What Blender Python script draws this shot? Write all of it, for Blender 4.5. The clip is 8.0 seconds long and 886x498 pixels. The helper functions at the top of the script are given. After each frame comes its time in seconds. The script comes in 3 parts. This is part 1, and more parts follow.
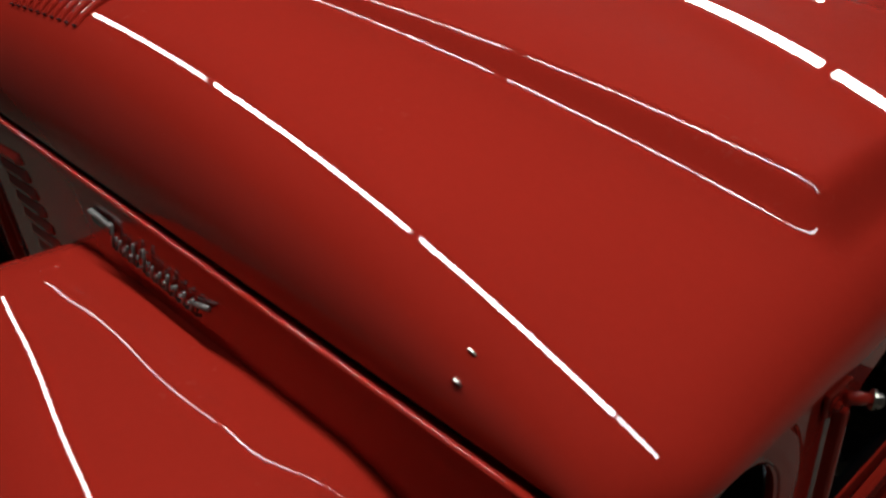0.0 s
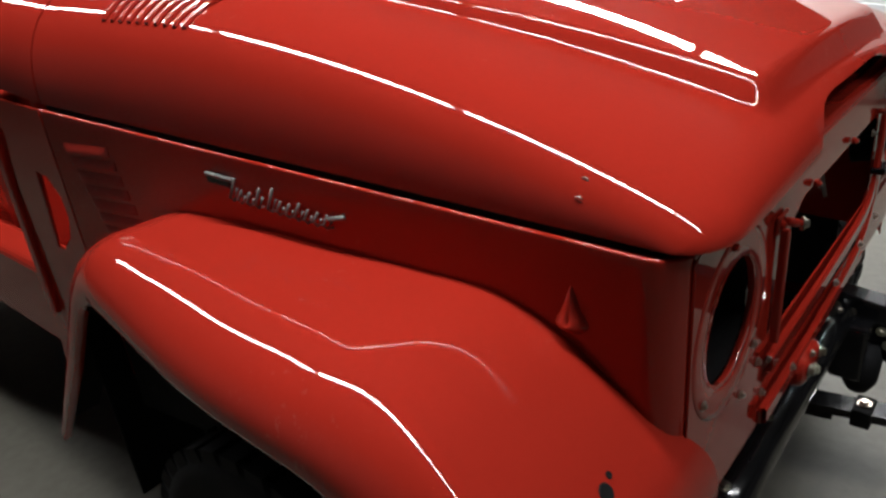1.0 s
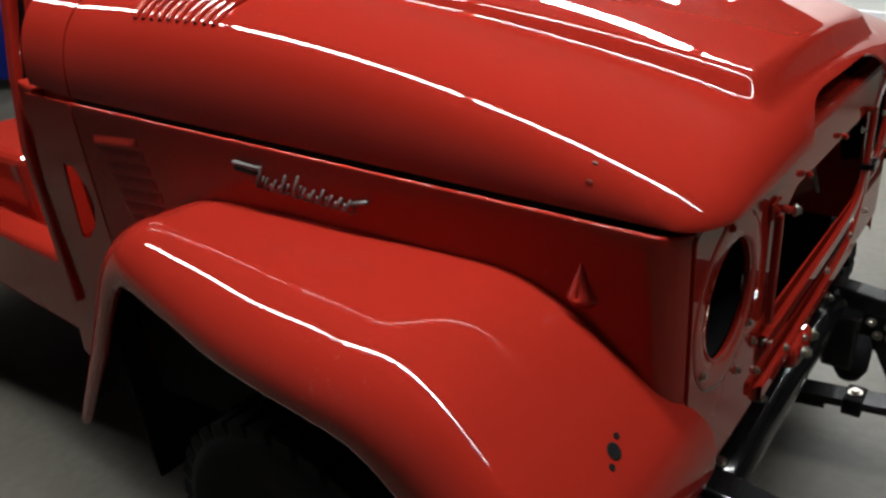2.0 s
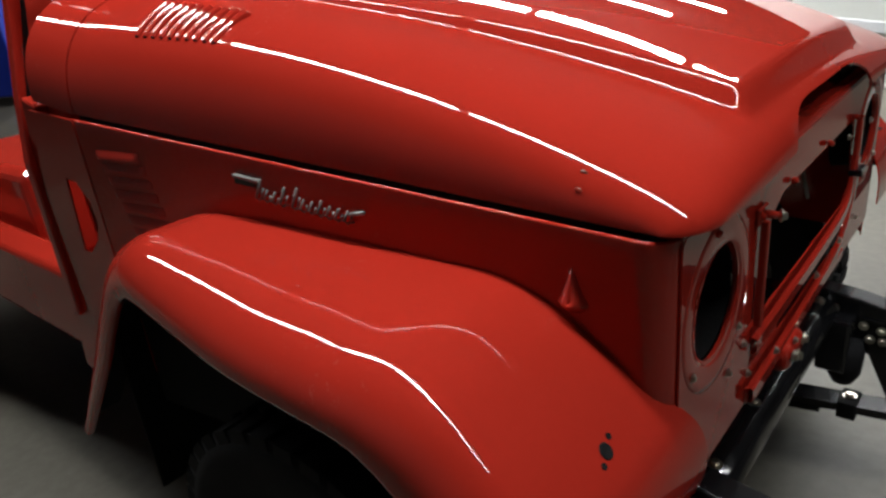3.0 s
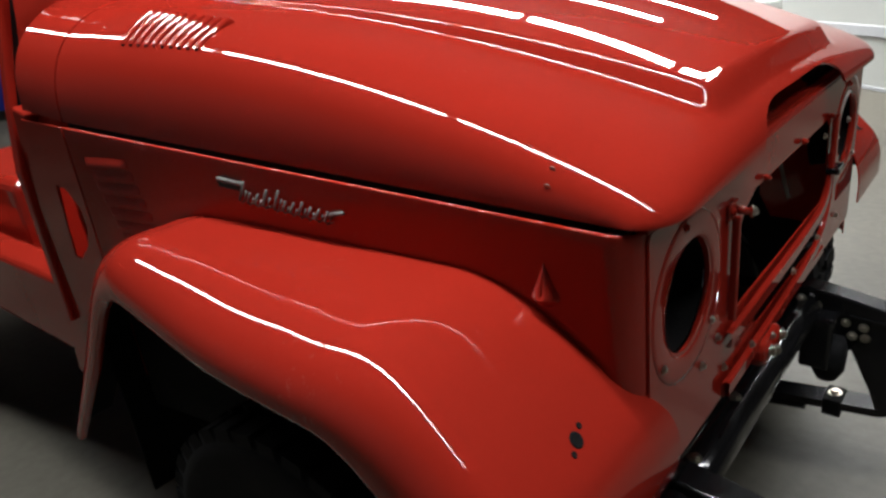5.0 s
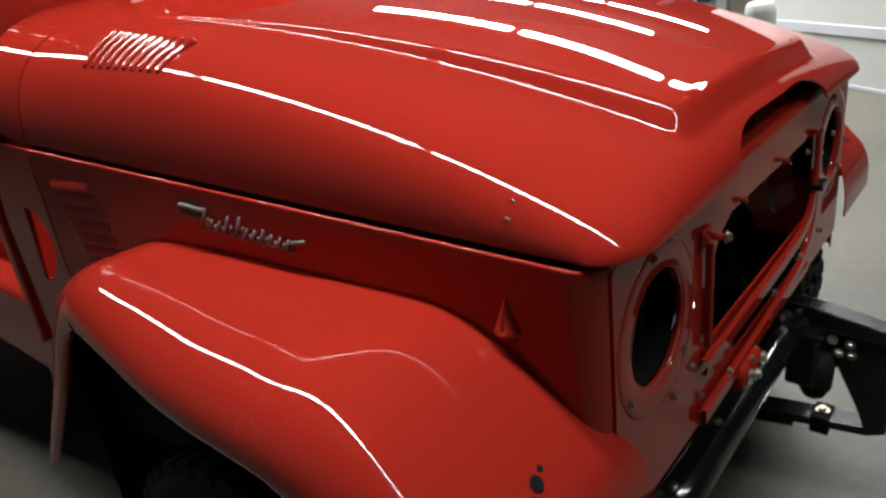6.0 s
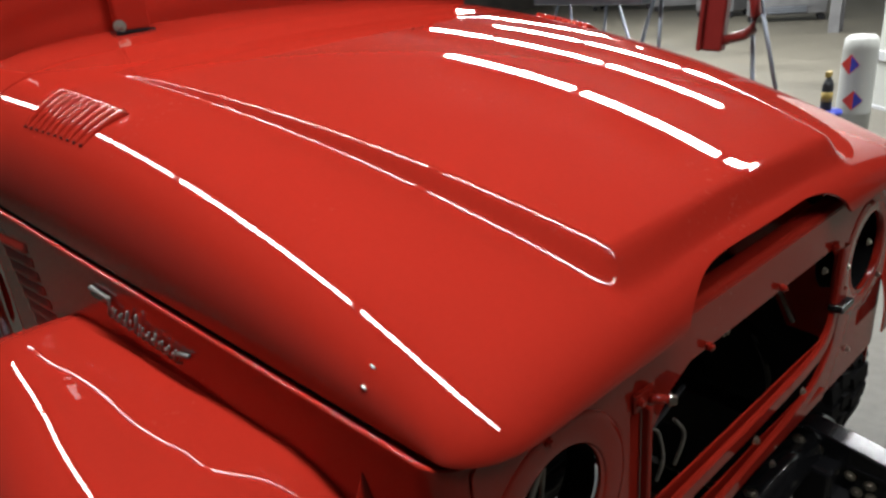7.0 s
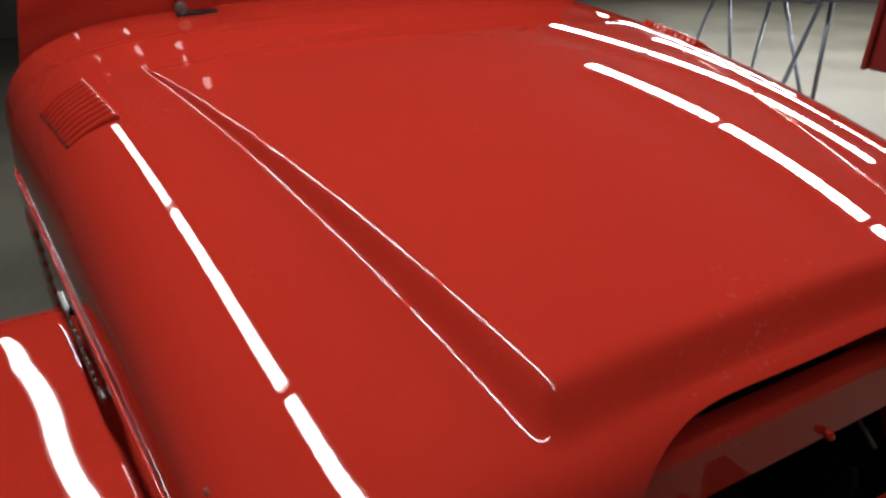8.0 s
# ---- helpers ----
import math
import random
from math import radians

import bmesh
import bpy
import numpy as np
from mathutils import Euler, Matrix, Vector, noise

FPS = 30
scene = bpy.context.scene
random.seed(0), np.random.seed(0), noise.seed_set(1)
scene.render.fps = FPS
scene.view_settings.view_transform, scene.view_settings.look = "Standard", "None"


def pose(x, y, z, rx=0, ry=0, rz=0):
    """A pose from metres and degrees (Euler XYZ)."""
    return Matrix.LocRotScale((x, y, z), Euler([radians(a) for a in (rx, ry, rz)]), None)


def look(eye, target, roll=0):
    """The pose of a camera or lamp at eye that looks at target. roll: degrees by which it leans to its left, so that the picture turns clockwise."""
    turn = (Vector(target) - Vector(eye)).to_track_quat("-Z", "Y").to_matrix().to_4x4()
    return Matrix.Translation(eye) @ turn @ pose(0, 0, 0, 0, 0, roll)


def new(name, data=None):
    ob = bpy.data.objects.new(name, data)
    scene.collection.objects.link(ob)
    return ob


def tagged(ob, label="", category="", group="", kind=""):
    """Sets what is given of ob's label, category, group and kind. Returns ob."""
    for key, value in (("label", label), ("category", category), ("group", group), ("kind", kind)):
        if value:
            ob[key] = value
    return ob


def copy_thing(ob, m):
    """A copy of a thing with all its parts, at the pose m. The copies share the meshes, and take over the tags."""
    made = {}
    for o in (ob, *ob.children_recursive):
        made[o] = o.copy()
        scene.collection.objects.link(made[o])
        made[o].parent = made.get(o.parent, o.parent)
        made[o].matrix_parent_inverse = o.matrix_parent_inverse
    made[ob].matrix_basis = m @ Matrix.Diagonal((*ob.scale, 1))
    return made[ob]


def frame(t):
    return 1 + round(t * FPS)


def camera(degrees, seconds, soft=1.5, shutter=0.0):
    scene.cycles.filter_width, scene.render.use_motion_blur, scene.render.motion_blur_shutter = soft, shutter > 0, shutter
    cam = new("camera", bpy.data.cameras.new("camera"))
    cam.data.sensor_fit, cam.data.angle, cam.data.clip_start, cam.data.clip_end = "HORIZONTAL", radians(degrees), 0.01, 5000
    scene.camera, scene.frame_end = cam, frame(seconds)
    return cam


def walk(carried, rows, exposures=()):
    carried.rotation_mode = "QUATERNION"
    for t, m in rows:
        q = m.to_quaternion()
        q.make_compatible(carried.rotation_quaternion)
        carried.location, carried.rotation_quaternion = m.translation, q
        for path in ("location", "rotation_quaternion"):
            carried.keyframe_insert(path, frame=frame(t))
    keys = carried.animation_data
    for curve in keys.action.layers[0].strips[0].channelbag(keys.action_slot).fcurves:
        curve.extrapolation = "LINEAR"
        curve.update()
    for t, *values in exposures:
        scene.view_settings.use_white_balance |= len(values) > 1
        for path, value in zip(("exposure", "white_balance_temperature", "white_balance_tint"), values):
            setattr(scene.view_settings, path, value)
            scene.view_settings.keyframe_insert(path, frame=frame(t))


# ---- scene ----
cam = camera(64.9, 8.0, soft=2.7)
PATH = [
    (0, (1.223, -0.791, 1.295), (-0.199, 0.269, 0.372), -4.8),
    (0.5, (1.242, -0.985, 1.285), (-0.032, 0.296, 0.426), -7.3),
    (1, (1.278, -1.145, 1.273), (0.045, 0.198, 0.45), -6.3),
    (2.5, (1.304, -1.216, 1.275), (0.08, 0.145, 0.471), -5.9),
    (3, (1.318, -1.225, 1.278), (0.086, 0.144, 0.498), -6.5),
    (3.5, (1.331, -1.234, 1.272), (0.084, 0.132, 0.511), -7.0),
    (4, (1.344, -1.234, 1.27), (0.091, 0.13, 0.514), -6.8),
    (4.5, (1.351, -1.23, 1.267), (0.109, 0.143, 0.511), -6.9),
    (6, (1.371, -1.162, 1.289), (0.132, 0.215, 0.533), -7.5),
    (6.5, (1.387, -1.015, 1.316), (0.109, 0.337, 0.582), -8.9),
    (7, (1.426, -0.883, 1.377), (0.018, 0.329, 0.634), -5.1),
    (7.5, (1.448, -0.788, 1.409), (-0.035, 0.291, 0.611), -5.4),
    (8, (1.418, -0.599, 1.434), (-0.201, 0.246, 0.619), -1.9),
]
walk(cam, [(t, look(eye, target, roll)) for t, eye, target, roll in PATH], [(0.0, 0.74), (0.5, 1.12), (0.9, 1.42), (7.2, 1.46), (8.0, 1.05)])

# ---- world and light ----
world = bpy.data.worlds.new("world")
scene.world = world
world.use_nodes = True
world.node_tree.nodes["Background"].inputs[0].default_value = (0.8, 0.85, 0.9, 1)
world.node_tree.nodes["Background"].inputs[1].default_value = 0.006


# ---- materials ----
def material(name, colour, rough=0.5, metal=0.0, coat=0.0, vary=0.12, scale=6.0, bump=0.0, fine=60.0, spec=0.5, coat_rough=0.02, second=None, patch=0.5, coat_ior=1.5):
    """A procedural surface: two scales of noise on colour and roughness, and fine relief."""
    m = bpy.data.materials.new(name)
    m.use_nodes = True
    nt = m.node_tree
    b = nt.nodes["Principled BSDF"]
    tc = nt.nodes.new("ShaderNodeTexCoord")
    n1 = nt.nodes.new("ShaderNodeTexNoise")
    n1.inputs["Scale"].default_value, n1.inputs["Detail"].default_value = scale, 5
    n2 = nt.nodes.new("ShaderNodeTexNoise")
    n2.inputs["Scale"].default_value, n2.inputs["Detail"].default_value = fine, 3
    nt.links.new(tc.outputs["Object"], n1.inputs["Vector"])
    nt.links.new(tc.outputs["Object"], n2.inputs["Vector"])
    ramp = nt.nodes.new("ShaderNodeValToRGB")
    lo = [c * (1 - vary) for c in colour]
    hi = list(second) if second else [min(1, c * (1 + vary)) for c in colour]
    ramp.color_ramp.elements[0].color, ramp.color_ramp.elements[1].color = (*lo, 1), (*hi, 1)
    ramp.color_ramp.elements[0].position, ramp.color_ramp.elements[1].position = patch - 0.22, patch + 0.22
    mix = nt.nodes.new("ShaderNodeMath")
    mix.operation = "MULTIPLY_ADD"
    mix.inputs[1].default_value = 0.35
    nt.links.new(n2.outputs["Fac"], mix.inputs[0])
    sc = nt.nodes.new("ShaderNodeMath")
    sc.operation = "MULTIPLY"
    sc.inputs[1].default_value = 0.65
    nt.links.new(n1.outputs["Fac"], sc.inputs[0])
    nt.links.new(sc.outputs[0], mix.inputs[2])
    nt.links.new(mix.outputs[0], ramp.inputs["Fac"])
    nt.links.new(ramp.outputs["Color"], b.inputs["Base Color"])
    rr = nt.nodes.new("ShaderNodeMapRange")
    rr.inputs["To Min"].default_value, rr.inputs["To Max"].default_value = max(0, rough * 0.8), min(1, rough * 1.2)
    nt.links.new(n1.outputs["Fac"], rr.inputs["Value"])
    nt.links.new(rr.outputs["Result"], b.inputs["Roughness"])
    b.inputs["Metallic"].default_value = metal
    b.inputs["Specular IOR Level"].default_value = spec
    b.inputs["Coat Weight"].default_value = coat
    b.inputs["Coat IOR"].default_value = coat_ior
    b.inputs["Coat Roughness"].default_value = coat_rough
    if bump:
        bp = nt.nodes.new("ShaderNodeBump")
        bp.inputs["Strength"].default_value, bp.inputs["Distance"].default_value = 1.0, bump
        nt.links.new(n2.outputs["Fac"], bp.inputs["Height"])
        nt.links.new(bp.outputs["Normal"], b.inputs["Normal"])
    return m


def glowing(name, colour, strength):
    m = bpy.data.materials.new(name)
    m.use_nodes = True
    b = m.node_tree.nodes["Principled BSDF"]
    b.inputs["Base Color"].default_value = (0.9, 0.9, 0.9, 1)
    b.inputs["Emission Color"].default_value, b.inputs["Emission Strength"].default_value = (*colour, 1), strength
    return m


RED = material("red_gloss_paint", (0.335, 0.0195, 0.0108), rough=0.6, spec=0.0, coat=1.0, vary=0.05, scale=3.0, fine=140, bump=0.00002, coat_rough=0.012, coat_ior=1.50)


def dust(m, colour, amount):
    """Pale specks and smears in a few clusters on a glossy paint."""
    nt = m.node_tree
    b = nt.nodes["Principled BSDF"]
    base = b.inputs["Base Color"].links[0].from_socket
    tc = nt.nodes.new("ShaderNodeTexCoord")
    steps = []
    for scale, lo, hi in ((110.0, 0.60, 0.70), (5.5, 0.56, 0.68)):
        n = nt.nodes.new("ShaderNodeTexNoise")
        n.inputs["Scale"].default_value, n.inputs["Detail"].default_value = scale, 4
        nt.links.new(tc.outputs["Object"], n.inputs["Vector"])
        r = nt.nodes.new("ShaderNodeMapRange")
        r.inputs["From Min"].default_value, r.inputs["From Max"].default_value = lo, hi
        nt.links.new(n.outputs["Fac"], r.inputs["Value"])
        steps.append(r.outputs["Result"])
    both = nt.nodes.new("ShaderNodeMath")
    both.operation = "MULTIPLY"
    nt.links.new(steps[0], both.inputs[0])
    nt.links.new(steps[1], both.inputs[1])
    scaled = nt.nodes.new("ShaderNodeMath")
    scaled.operation = "MULTIPLY"
    scaled.inputs[1].default_value = amount
    nt.links.new(both.outputs[0], scaled.inputs[0])
    mix = nt.nodes.new("ShaderNodeMixRGB")
    mix.inputs["Color2"].default_value = (*colour, 1)
    nt.links.new(base, mix.inputs["Color1"])
    nt.links.new(scaled.outputs[0], mix.inputs["Fac"])
    nt.links.new(mix.outputs[0], b.inputs["Base Color"])


dust(RED, (0.50, 0.22, 0.18), 0.13)
BLACK = material("black_chassis_paint", (0.008, 0.008, 0.009), rough=0.22, spec=0.15, coat=0.8, vary=0.3, scale=18, fine=150, bump=0.0001, coat_rough=0.08)
UNDERSEAL = material("black_underseal", (0.007, 0.007, 0.007), rough=0.8, spec=0.15, vary=0.3, scale=20, fine=200, bump=0.0006)
RUBBER = material("black_rubber", (0.012, 0.012, 0.013), rough=0.85, spec=0.15, vary=0.3, scale=14, fine=200, bump=0.0006)
ZINC = material("zinc_plated_steel", (0.46, 0.43, 0.36), rough=0.3, metal=1.0, vary=0.15, scale=60, fine=300)
EMBLEM = material("tarnished_emblem_metal", (0.20, 0.19, 0.175), rough=0.5, metal=0.5, vary=0.3, scale=90, fine=300)
CONCRETE = material("concrete_floor", (0.086, 0.079, 0.061), rough=0.5, spec=0.3, vary=0.35, scale=1.1, fine=28, bump=0.0008)
WALLPAINT = material("white_wall_paint", (0.36, 0.37, 0.345), rough=0.6, vary=0.05, scale=1.5, fine=40, bump=0.0005)
# finish of the unseen south wall, darkened to weaken its reflection in the paint
DULLWALL = material("dull_unseen_wall", (0.06, 0.056, 0.05), rough=0.7, vary=0.25, scale=0.9, fine=40, bump=0.0006)
# finish of unseen walls, dark against bounce; pale patches only mottle reflections
DARKWALL = material("dark_unseen_wall", (0.020, 0.017, 0.014), rough=0.7, vary=0.4, second=(0.08, 0.066, 0.054), patch=0.56, scale=1.1, fine=40, bump=0.0006)
GREYPAINT = material("grey_base_paint", (0.36, 0.37, 0.38), rough=0.6, vary=0.1, scale=2, fine=40, bump=0.0005)
CEILING = material("dull_ceiling_board", (0.09, 0.085, 0.08), rough=0.85, vary=0.08, scale=1.2, fine=30, bump=0.0006)
STEEL = material("grey_stand_steel", (0.20, 0.22, 0.25), rough=0.4, metal=0.8, vary=0.2, scale=15, fine=120)
PALEWIRE = material("pale_wire_sheath", (0.34, 0.32, 0.27), rough=0.4, vary=0.15, scale=60, fine=200)
TUBE = glowing("fluorescent_diffuser", (0.98, 0.99, 1.0), 61.0)
# ends of the near row, dimmed to keep floor and front panel dark
TUBE_DIM = glowing("dimmed_fluorescent_diffuser", (0.97, 0.98, 1.0), 17.0)
# middle of the near row, set weaker than the far rows for balance
TUBE_NEAR = glowing("near_row_fluorescent_diffuser", (0.95, 0.975, 1.0), 39.0)


# ---- mesh helpers ----
def part(name, bm, material_, parent=None, label="", smooth=False, m=None):
    """Links a bmesh as one mesh object under a thing or a part."""
    me = bpy.data.meshes.new(name)
    bmesh.ops.recalc_face_normals(bm, faces=bm.faces)
    for e in bm.edges:
        e.smooth = not e.is_boundary
    bm.to_mesh(me)
    bm.free()
    if smooth:
        me.polygons.foreach_set("use_smooth", [True] * len(me.polygons))
    if material_:
        me.materials.append(material_)
    ob = new(name, me)
    if parent:
        ob.parent = parent
    if m is not None:
        ob.matrix_basis = m
    if label:
        ob["label"] = label
    return ob


def shell(ob, thickness, offset=-1):
    mod = ob.modifiers.new("thickness", "SOLIDIFY")
    mod.thickness, mod.offset = thickness, offset
    return ob


def soft_edges(ob, width, segments=2, angle=40):
    mod = ob.modifiers.new("edges", "BEVEL")
    mod.width, mod.segments, mod.limit_method, mod.angle_limit = width, segments, "ANGLE", radians(angle)
    return ob


def grid_mesh(fn, nu, nv, wrap_u=False):
    """A sheet from fn(i, j) -> point."""
    bm = bmesh.new()
    vs = [[bm.verts.new(fn(i, j)) for j in range(nv)] for i in range(nu)]
    for i in range(nu if wrap_u else nu - 1):
        for j in range(nv - 1):
            a, b, c, d = vs[i][j], vs[(i + 1) % nu][j], vs[(i + 1) % nu][j + 1], vs[i][j + 1]
            try:
                bm.faces.new((a, b, c, d))
            except ValueError:
                pass
    bmesh.ops.remove_doubles(bm, verts=bm.verts, dist=1e-6)
    bmesh.ops.dissolve_degenerate(bm, edges=bm.edges, dist=1e-6)
    return bm


def box(bm, lo, hi, m=None):
    v = [bm.verts.new((x, y, z)) for x in (lo[0], hi[0]) for y in (lo[1], hi[1]) for z in (lo[2], hi[2])]
    for f in ((0, 1, 3, 2), (4, 6, 7, 5), (0, 4, 5, 1), (2, 3, 7, 6), (0, 2, 6, 4), (1, 5, 7, 3)):
        bm.faces.new([v[i] for i in f])
    if m is not None:
        bmesh.ops.transform(bm, matrix=m, verts=v)
    return bm


def rbox(lo, hi, r=0.004, seg=2, m=None):
    bm = box(bmesh.new(), lo, hi)
    bmesh.ops.bevel(bm, geom=bm.edges[:], offset=r, segments=seg, affect="EDGES", profile=0.5)
    if m is not None:
        bmesh.ops.transform(bm, matrix=m, verts=bm.verts)
    return bm


def lathe(profile, n=32, axis="z", m=None):
    """Turns (radius, height) pairs round an axis."""
    bm = bmesh.new()
    rings = []
    for r, h in profile:
        ring = []
        for k in range(n):
            a = 2 * math.pi * k / n
            c, s = r * math.cos(a), r * math.sin(a)
            p = {"z": (c, s, h), "y": (c, h, s), "x": (h, c, s)}[axis]
            ring.append(bm.verts.new(p))
        rings.append(ring)
    for p, q in zip(rings, rings[1:]):
        for k in range(n):
            bm.faces.new((p[k], p[(k + 1) % n], q[(k + 1) % n], q[k]))
    for ring in (rings[0], rings[-1]):
        bm.faces.new(ring)
    bmesh.ops.remove_doubles(bm, verts=bm.verts, dist=1e-6)
    bmesh.ops.dissolve_degenerate(bm, edges=bm.edges, dist=1e-6)
    if m is not None:
        bmesh.ops.transform(bm, matrix=m, verts=bm.verts)
    return bm


def tube(points, r, n=10, bm=None):
    """A round bar along a polyline."""
    bm = bm or bmesh.new()
    pts = [Vector(p) for p in points]
    rings = []
    for i, p in enumerate(pts):
        d = (pts[min(i + 1, len(pts) - 1)] - pts[max(i - 1, 0)]).normalized()
        q = d.to_track_quat("Z", "Y")
        rings.append([bm.verts.new(p + q @ Vector((r * math.cos(2 * math.pi * k / n), r * math.sin(2 * math.pi * k / n), 0))) for k in range(n)])
    for a, b in zip(rings, rings[1:]):
        for k in range(n):
            bm.faces.new((a[k], a[(k + 1) % n], b[(k + 1) % n], b[k]))
    bm.faces.new(rings[0])
    bm.faces.new(rings[-1])
    return bm


def outline(points, thick, axis="x"):
    """A closed outline in a plane across an axis, made into a plate."""
    bm = bmesh.new()
    place = {"x": lambda a, b: (0, a, b), "y": lambda a, b: (a, 0, b), "z": lambda a, b: (a, b, 0)}[axis]
    f = bm.faces.new([bm.verts.new(place(a, b)) for a, b in points])
    ext = bmesh.ops.extrude_face_region(bm, geom=[f])
    way = Vector({"x": (thick, 0, 0), "y": (0, thick, 0), "z": (0, 0, thick)}[axis])
    bmesh.ops.translate(bm, verts=[v for v in ext["geom"] if isinstance(v, bmesh.types.BMVert)], vec=way)
    return bm


def plate_with_holes(rim, holes, thick, axis="x"):
    """A plate with round or other holes through it."""
    bm = bmesh.new()
    place = {"x": lambda a, b: (0, a, b), "y": lambda a, b: (a, 0, b), "z": lambda a, b: (a, b, 0)}[axis]
    for loop in (rim, *holes):
        vs = [bm.verts.new(place(a, b)) for a, b in loop]
        for i in range(len(vs)):
            bm.edges.new((vs[i], vs[(i + 1) % len(vs)]))
    bmesh.ops.triangle_fill(bm, edges=bm.edges[:], use_beauty=True, use_dissolve=False)
    ext = bmesh.ops.extrude_face_region(bm, geom=bm.faces[:])
    way = Vector({"x": (thick, 0, 0), "y": (0, thick, 0), "z": (0, 0, thick)}[axis])
    bmesh.ops.translate(bm, verts=[v for v in ext["geom"] if isinstance(v, bmesh.types.BMVert)], vec=way)
    return bm


def ring_pts(cy, cz, ry, rz=None, n=36):
    rz = rz or ry
    return [(cy + ry * math.cos(2 * math.pi * k / n), cz + rz * math.sin(2 * math.pi * k / n)) for k in range(n)]


def round_rect(y0, z0, y1, z1, r, n=6):
    out = []
    for cy, cz, a0 in ((y1 - r, z1 - r, 0), (y0 + r, z1 - r, 90), (y0 + r, z0 + r, 180), (y1 - r, z0 + r, 270)):
        out += [(cy + r * math.cos(radians(a0 + 90 * k / n)), cz + r * math.sin(radians(a0 + 90 * k / n))) for k in range(n + 1)]
    return out


def lerp_table(x, table):
    if x <= table[0][0]:
        return table[0][1]
    for (x0, y0), (x1, y1) in zip(table, table[1:]):
        if x <= x1:
            return y0 + (y1 - y0) * (x - x0) / (x1 - x0)
    return table[-1][1]


def smooth(t):
    t = min(1.0, max(0.0, t))
    return t * t * (3 - 2 * t)


def spline(points, n):
    """Catmull-Rom through the points, n samples."""
    P = [Vector((*p, 0)) for p in points]
    out = []
    for k in range(n):
        u = k / (n - 1) * (len(P) - 1)
        i = min(int(u), len(P) - 2)
        t = u - i
        a, b, c, d = P[max(i - 1, 0)], P[i], P[i + 1], P[min(i + 2, len(P) - 1)]
        out.append(0.5 * ((2 * b) + (c - a) * t + (2 * a - 5 * b + 4 * c - d) * t * t + (3 * b - a - 3 * c + d) * t ** 3))
    return out


# ---- the room ----
def room():
    X0, X1, Y0, Y1, H = -14.0, 8.0, -4.6, 18.0, 3.7
    tagged(part("floor", rbox((X0, Y0, -0.2), (X1, Y1, 0.0), 0.001, 1), CONCRETE), "grey concrete workshop floor with worn patches", "floor", kind="structure")
    tagged(part("ceiling", rbox((X0, Y0, H), (X1, Y1, H + 0.2), 0.001, 1), CEILING), "plain dark workshop ceiling", "ceiling", kind="structure")
    for name, lo, hi in (("wall_north", (X0, Y1, 0), (X1, Y1 + 0.2, H)), ("wall_south", (X0, Y0 - 0.2, 0), (X1, Y0, H)),
                         ("wall_east", (X1, Y0, 0), (X1 + 0.2, Y1, H)), ("wall_west", (X0 - 0.2, Y0, 0), (X0, Y1, H))):
        # south, east and west walls are added out of view to limit bounce
        finish, label = {"wall_north": (WALLPAINT, "white painted workshop wall"), "wall_south": (DULLWALL, "unseen dull wall, kept dark to weaken reflections")}.get(name, (DARKWALL, "unseen dark wall, added to cut bounce light"))
        tagged(part(name, rbox(lo, hi, 0.004, 1), finish), label, "wall", kind="structure")
    # a white partition that stands askew to the vehicle, with a rubbing rail
    turn = pose(-0.55, 5.72, 0, 0, 0, -40)
    tagged(part("wall_inner", rbox((0, 0, 0), (2.7, 0.2, 2.2), 0.004, 1), WALLPAINT, m=turn), "white painted partition wall", "wall", kind="structure")
    tagged(part("trim", rbox((0, -0.022, 0.39), (2.7, -0.002, 0.47), 0.004, 1), GREYPAINT, m=turn), "grey rubbing rail along the white wall", "trim", kind="structure")
    tagged(part("baseboard", rbox((0, -0.016, 0.0), (2.7, -0.002, 0.03), 0.003, 1), GREYPAINT, m=turn), "scuffed grey baseboard", "baseboard", kind="structure")


room()


# ---- ceiling lights ----
def ceiling_light(length, glow, half):
    """A fluorescent strip with a bowed diffuser, lying along x, its top at z = 0."""
    lamp = new("ceiling_light")
    h = length / 2
    part("housing", rbox((-h - 0.02, -half - 0.03, -0.045), (h + 0.02, half + 0.03, 0.0), 0.006), WALLPAINT, lamp)

    def bow(i, j):
        a = math.pi * i / 12
        return (-h + 2 * h * j, half * math.cos(a), -0.046 - 0.032 * math.sin(a))
    part("diffuser", grid_mesh(bow, 13, 2), glow, lamp, "white glowing diffuser", smooth=True)
    for x in (-h * 0.7, h * 0.7):
        part("hanger", tube([(x, 0, 0.0), (x, 0, 0.13)], 0.004, 6), STEEL, lamp)
    return tagged(lamp, "white fluorescent strip light, lit, hung under the ceiling", "ceiling light", "workshop ceiling lights")


# the rows run at a slight angle to the vehicle
SLOPE = 0.19
ROWS = ((-0.60, (-4.12, -2.39, -0.62, 1.13, 2.86)), (4.50, (-2.42, -0.71, 1.0)), (6.5, (-5.1, -3.4, -1.7)), (8.6, (-5.1, -3.4, -1.7)), (11.5, (-8.9, -7.2, -5.5)))
lamps = {}
for y0, places in ROWS:
    for lx in places:
        glow = TUBE if y0 > 0 else TUBE_NEAR if abs(lx) < 2 else TUBE_DIM
        m = pose(lx, y0 + SLOPE * lx, 3.57, 0, 0, math.degrees(math.atan(SLOPE)))
        if glow in lamps:
            copy_thing(lamps[glow], m)
        else:
            lamps[glow] = ceiling_light(1.69 if y0 < 0 else 1.60, glow, 0.056 if y0 < 0 else 0.088)
            lamps[glow].matrix_basis = m


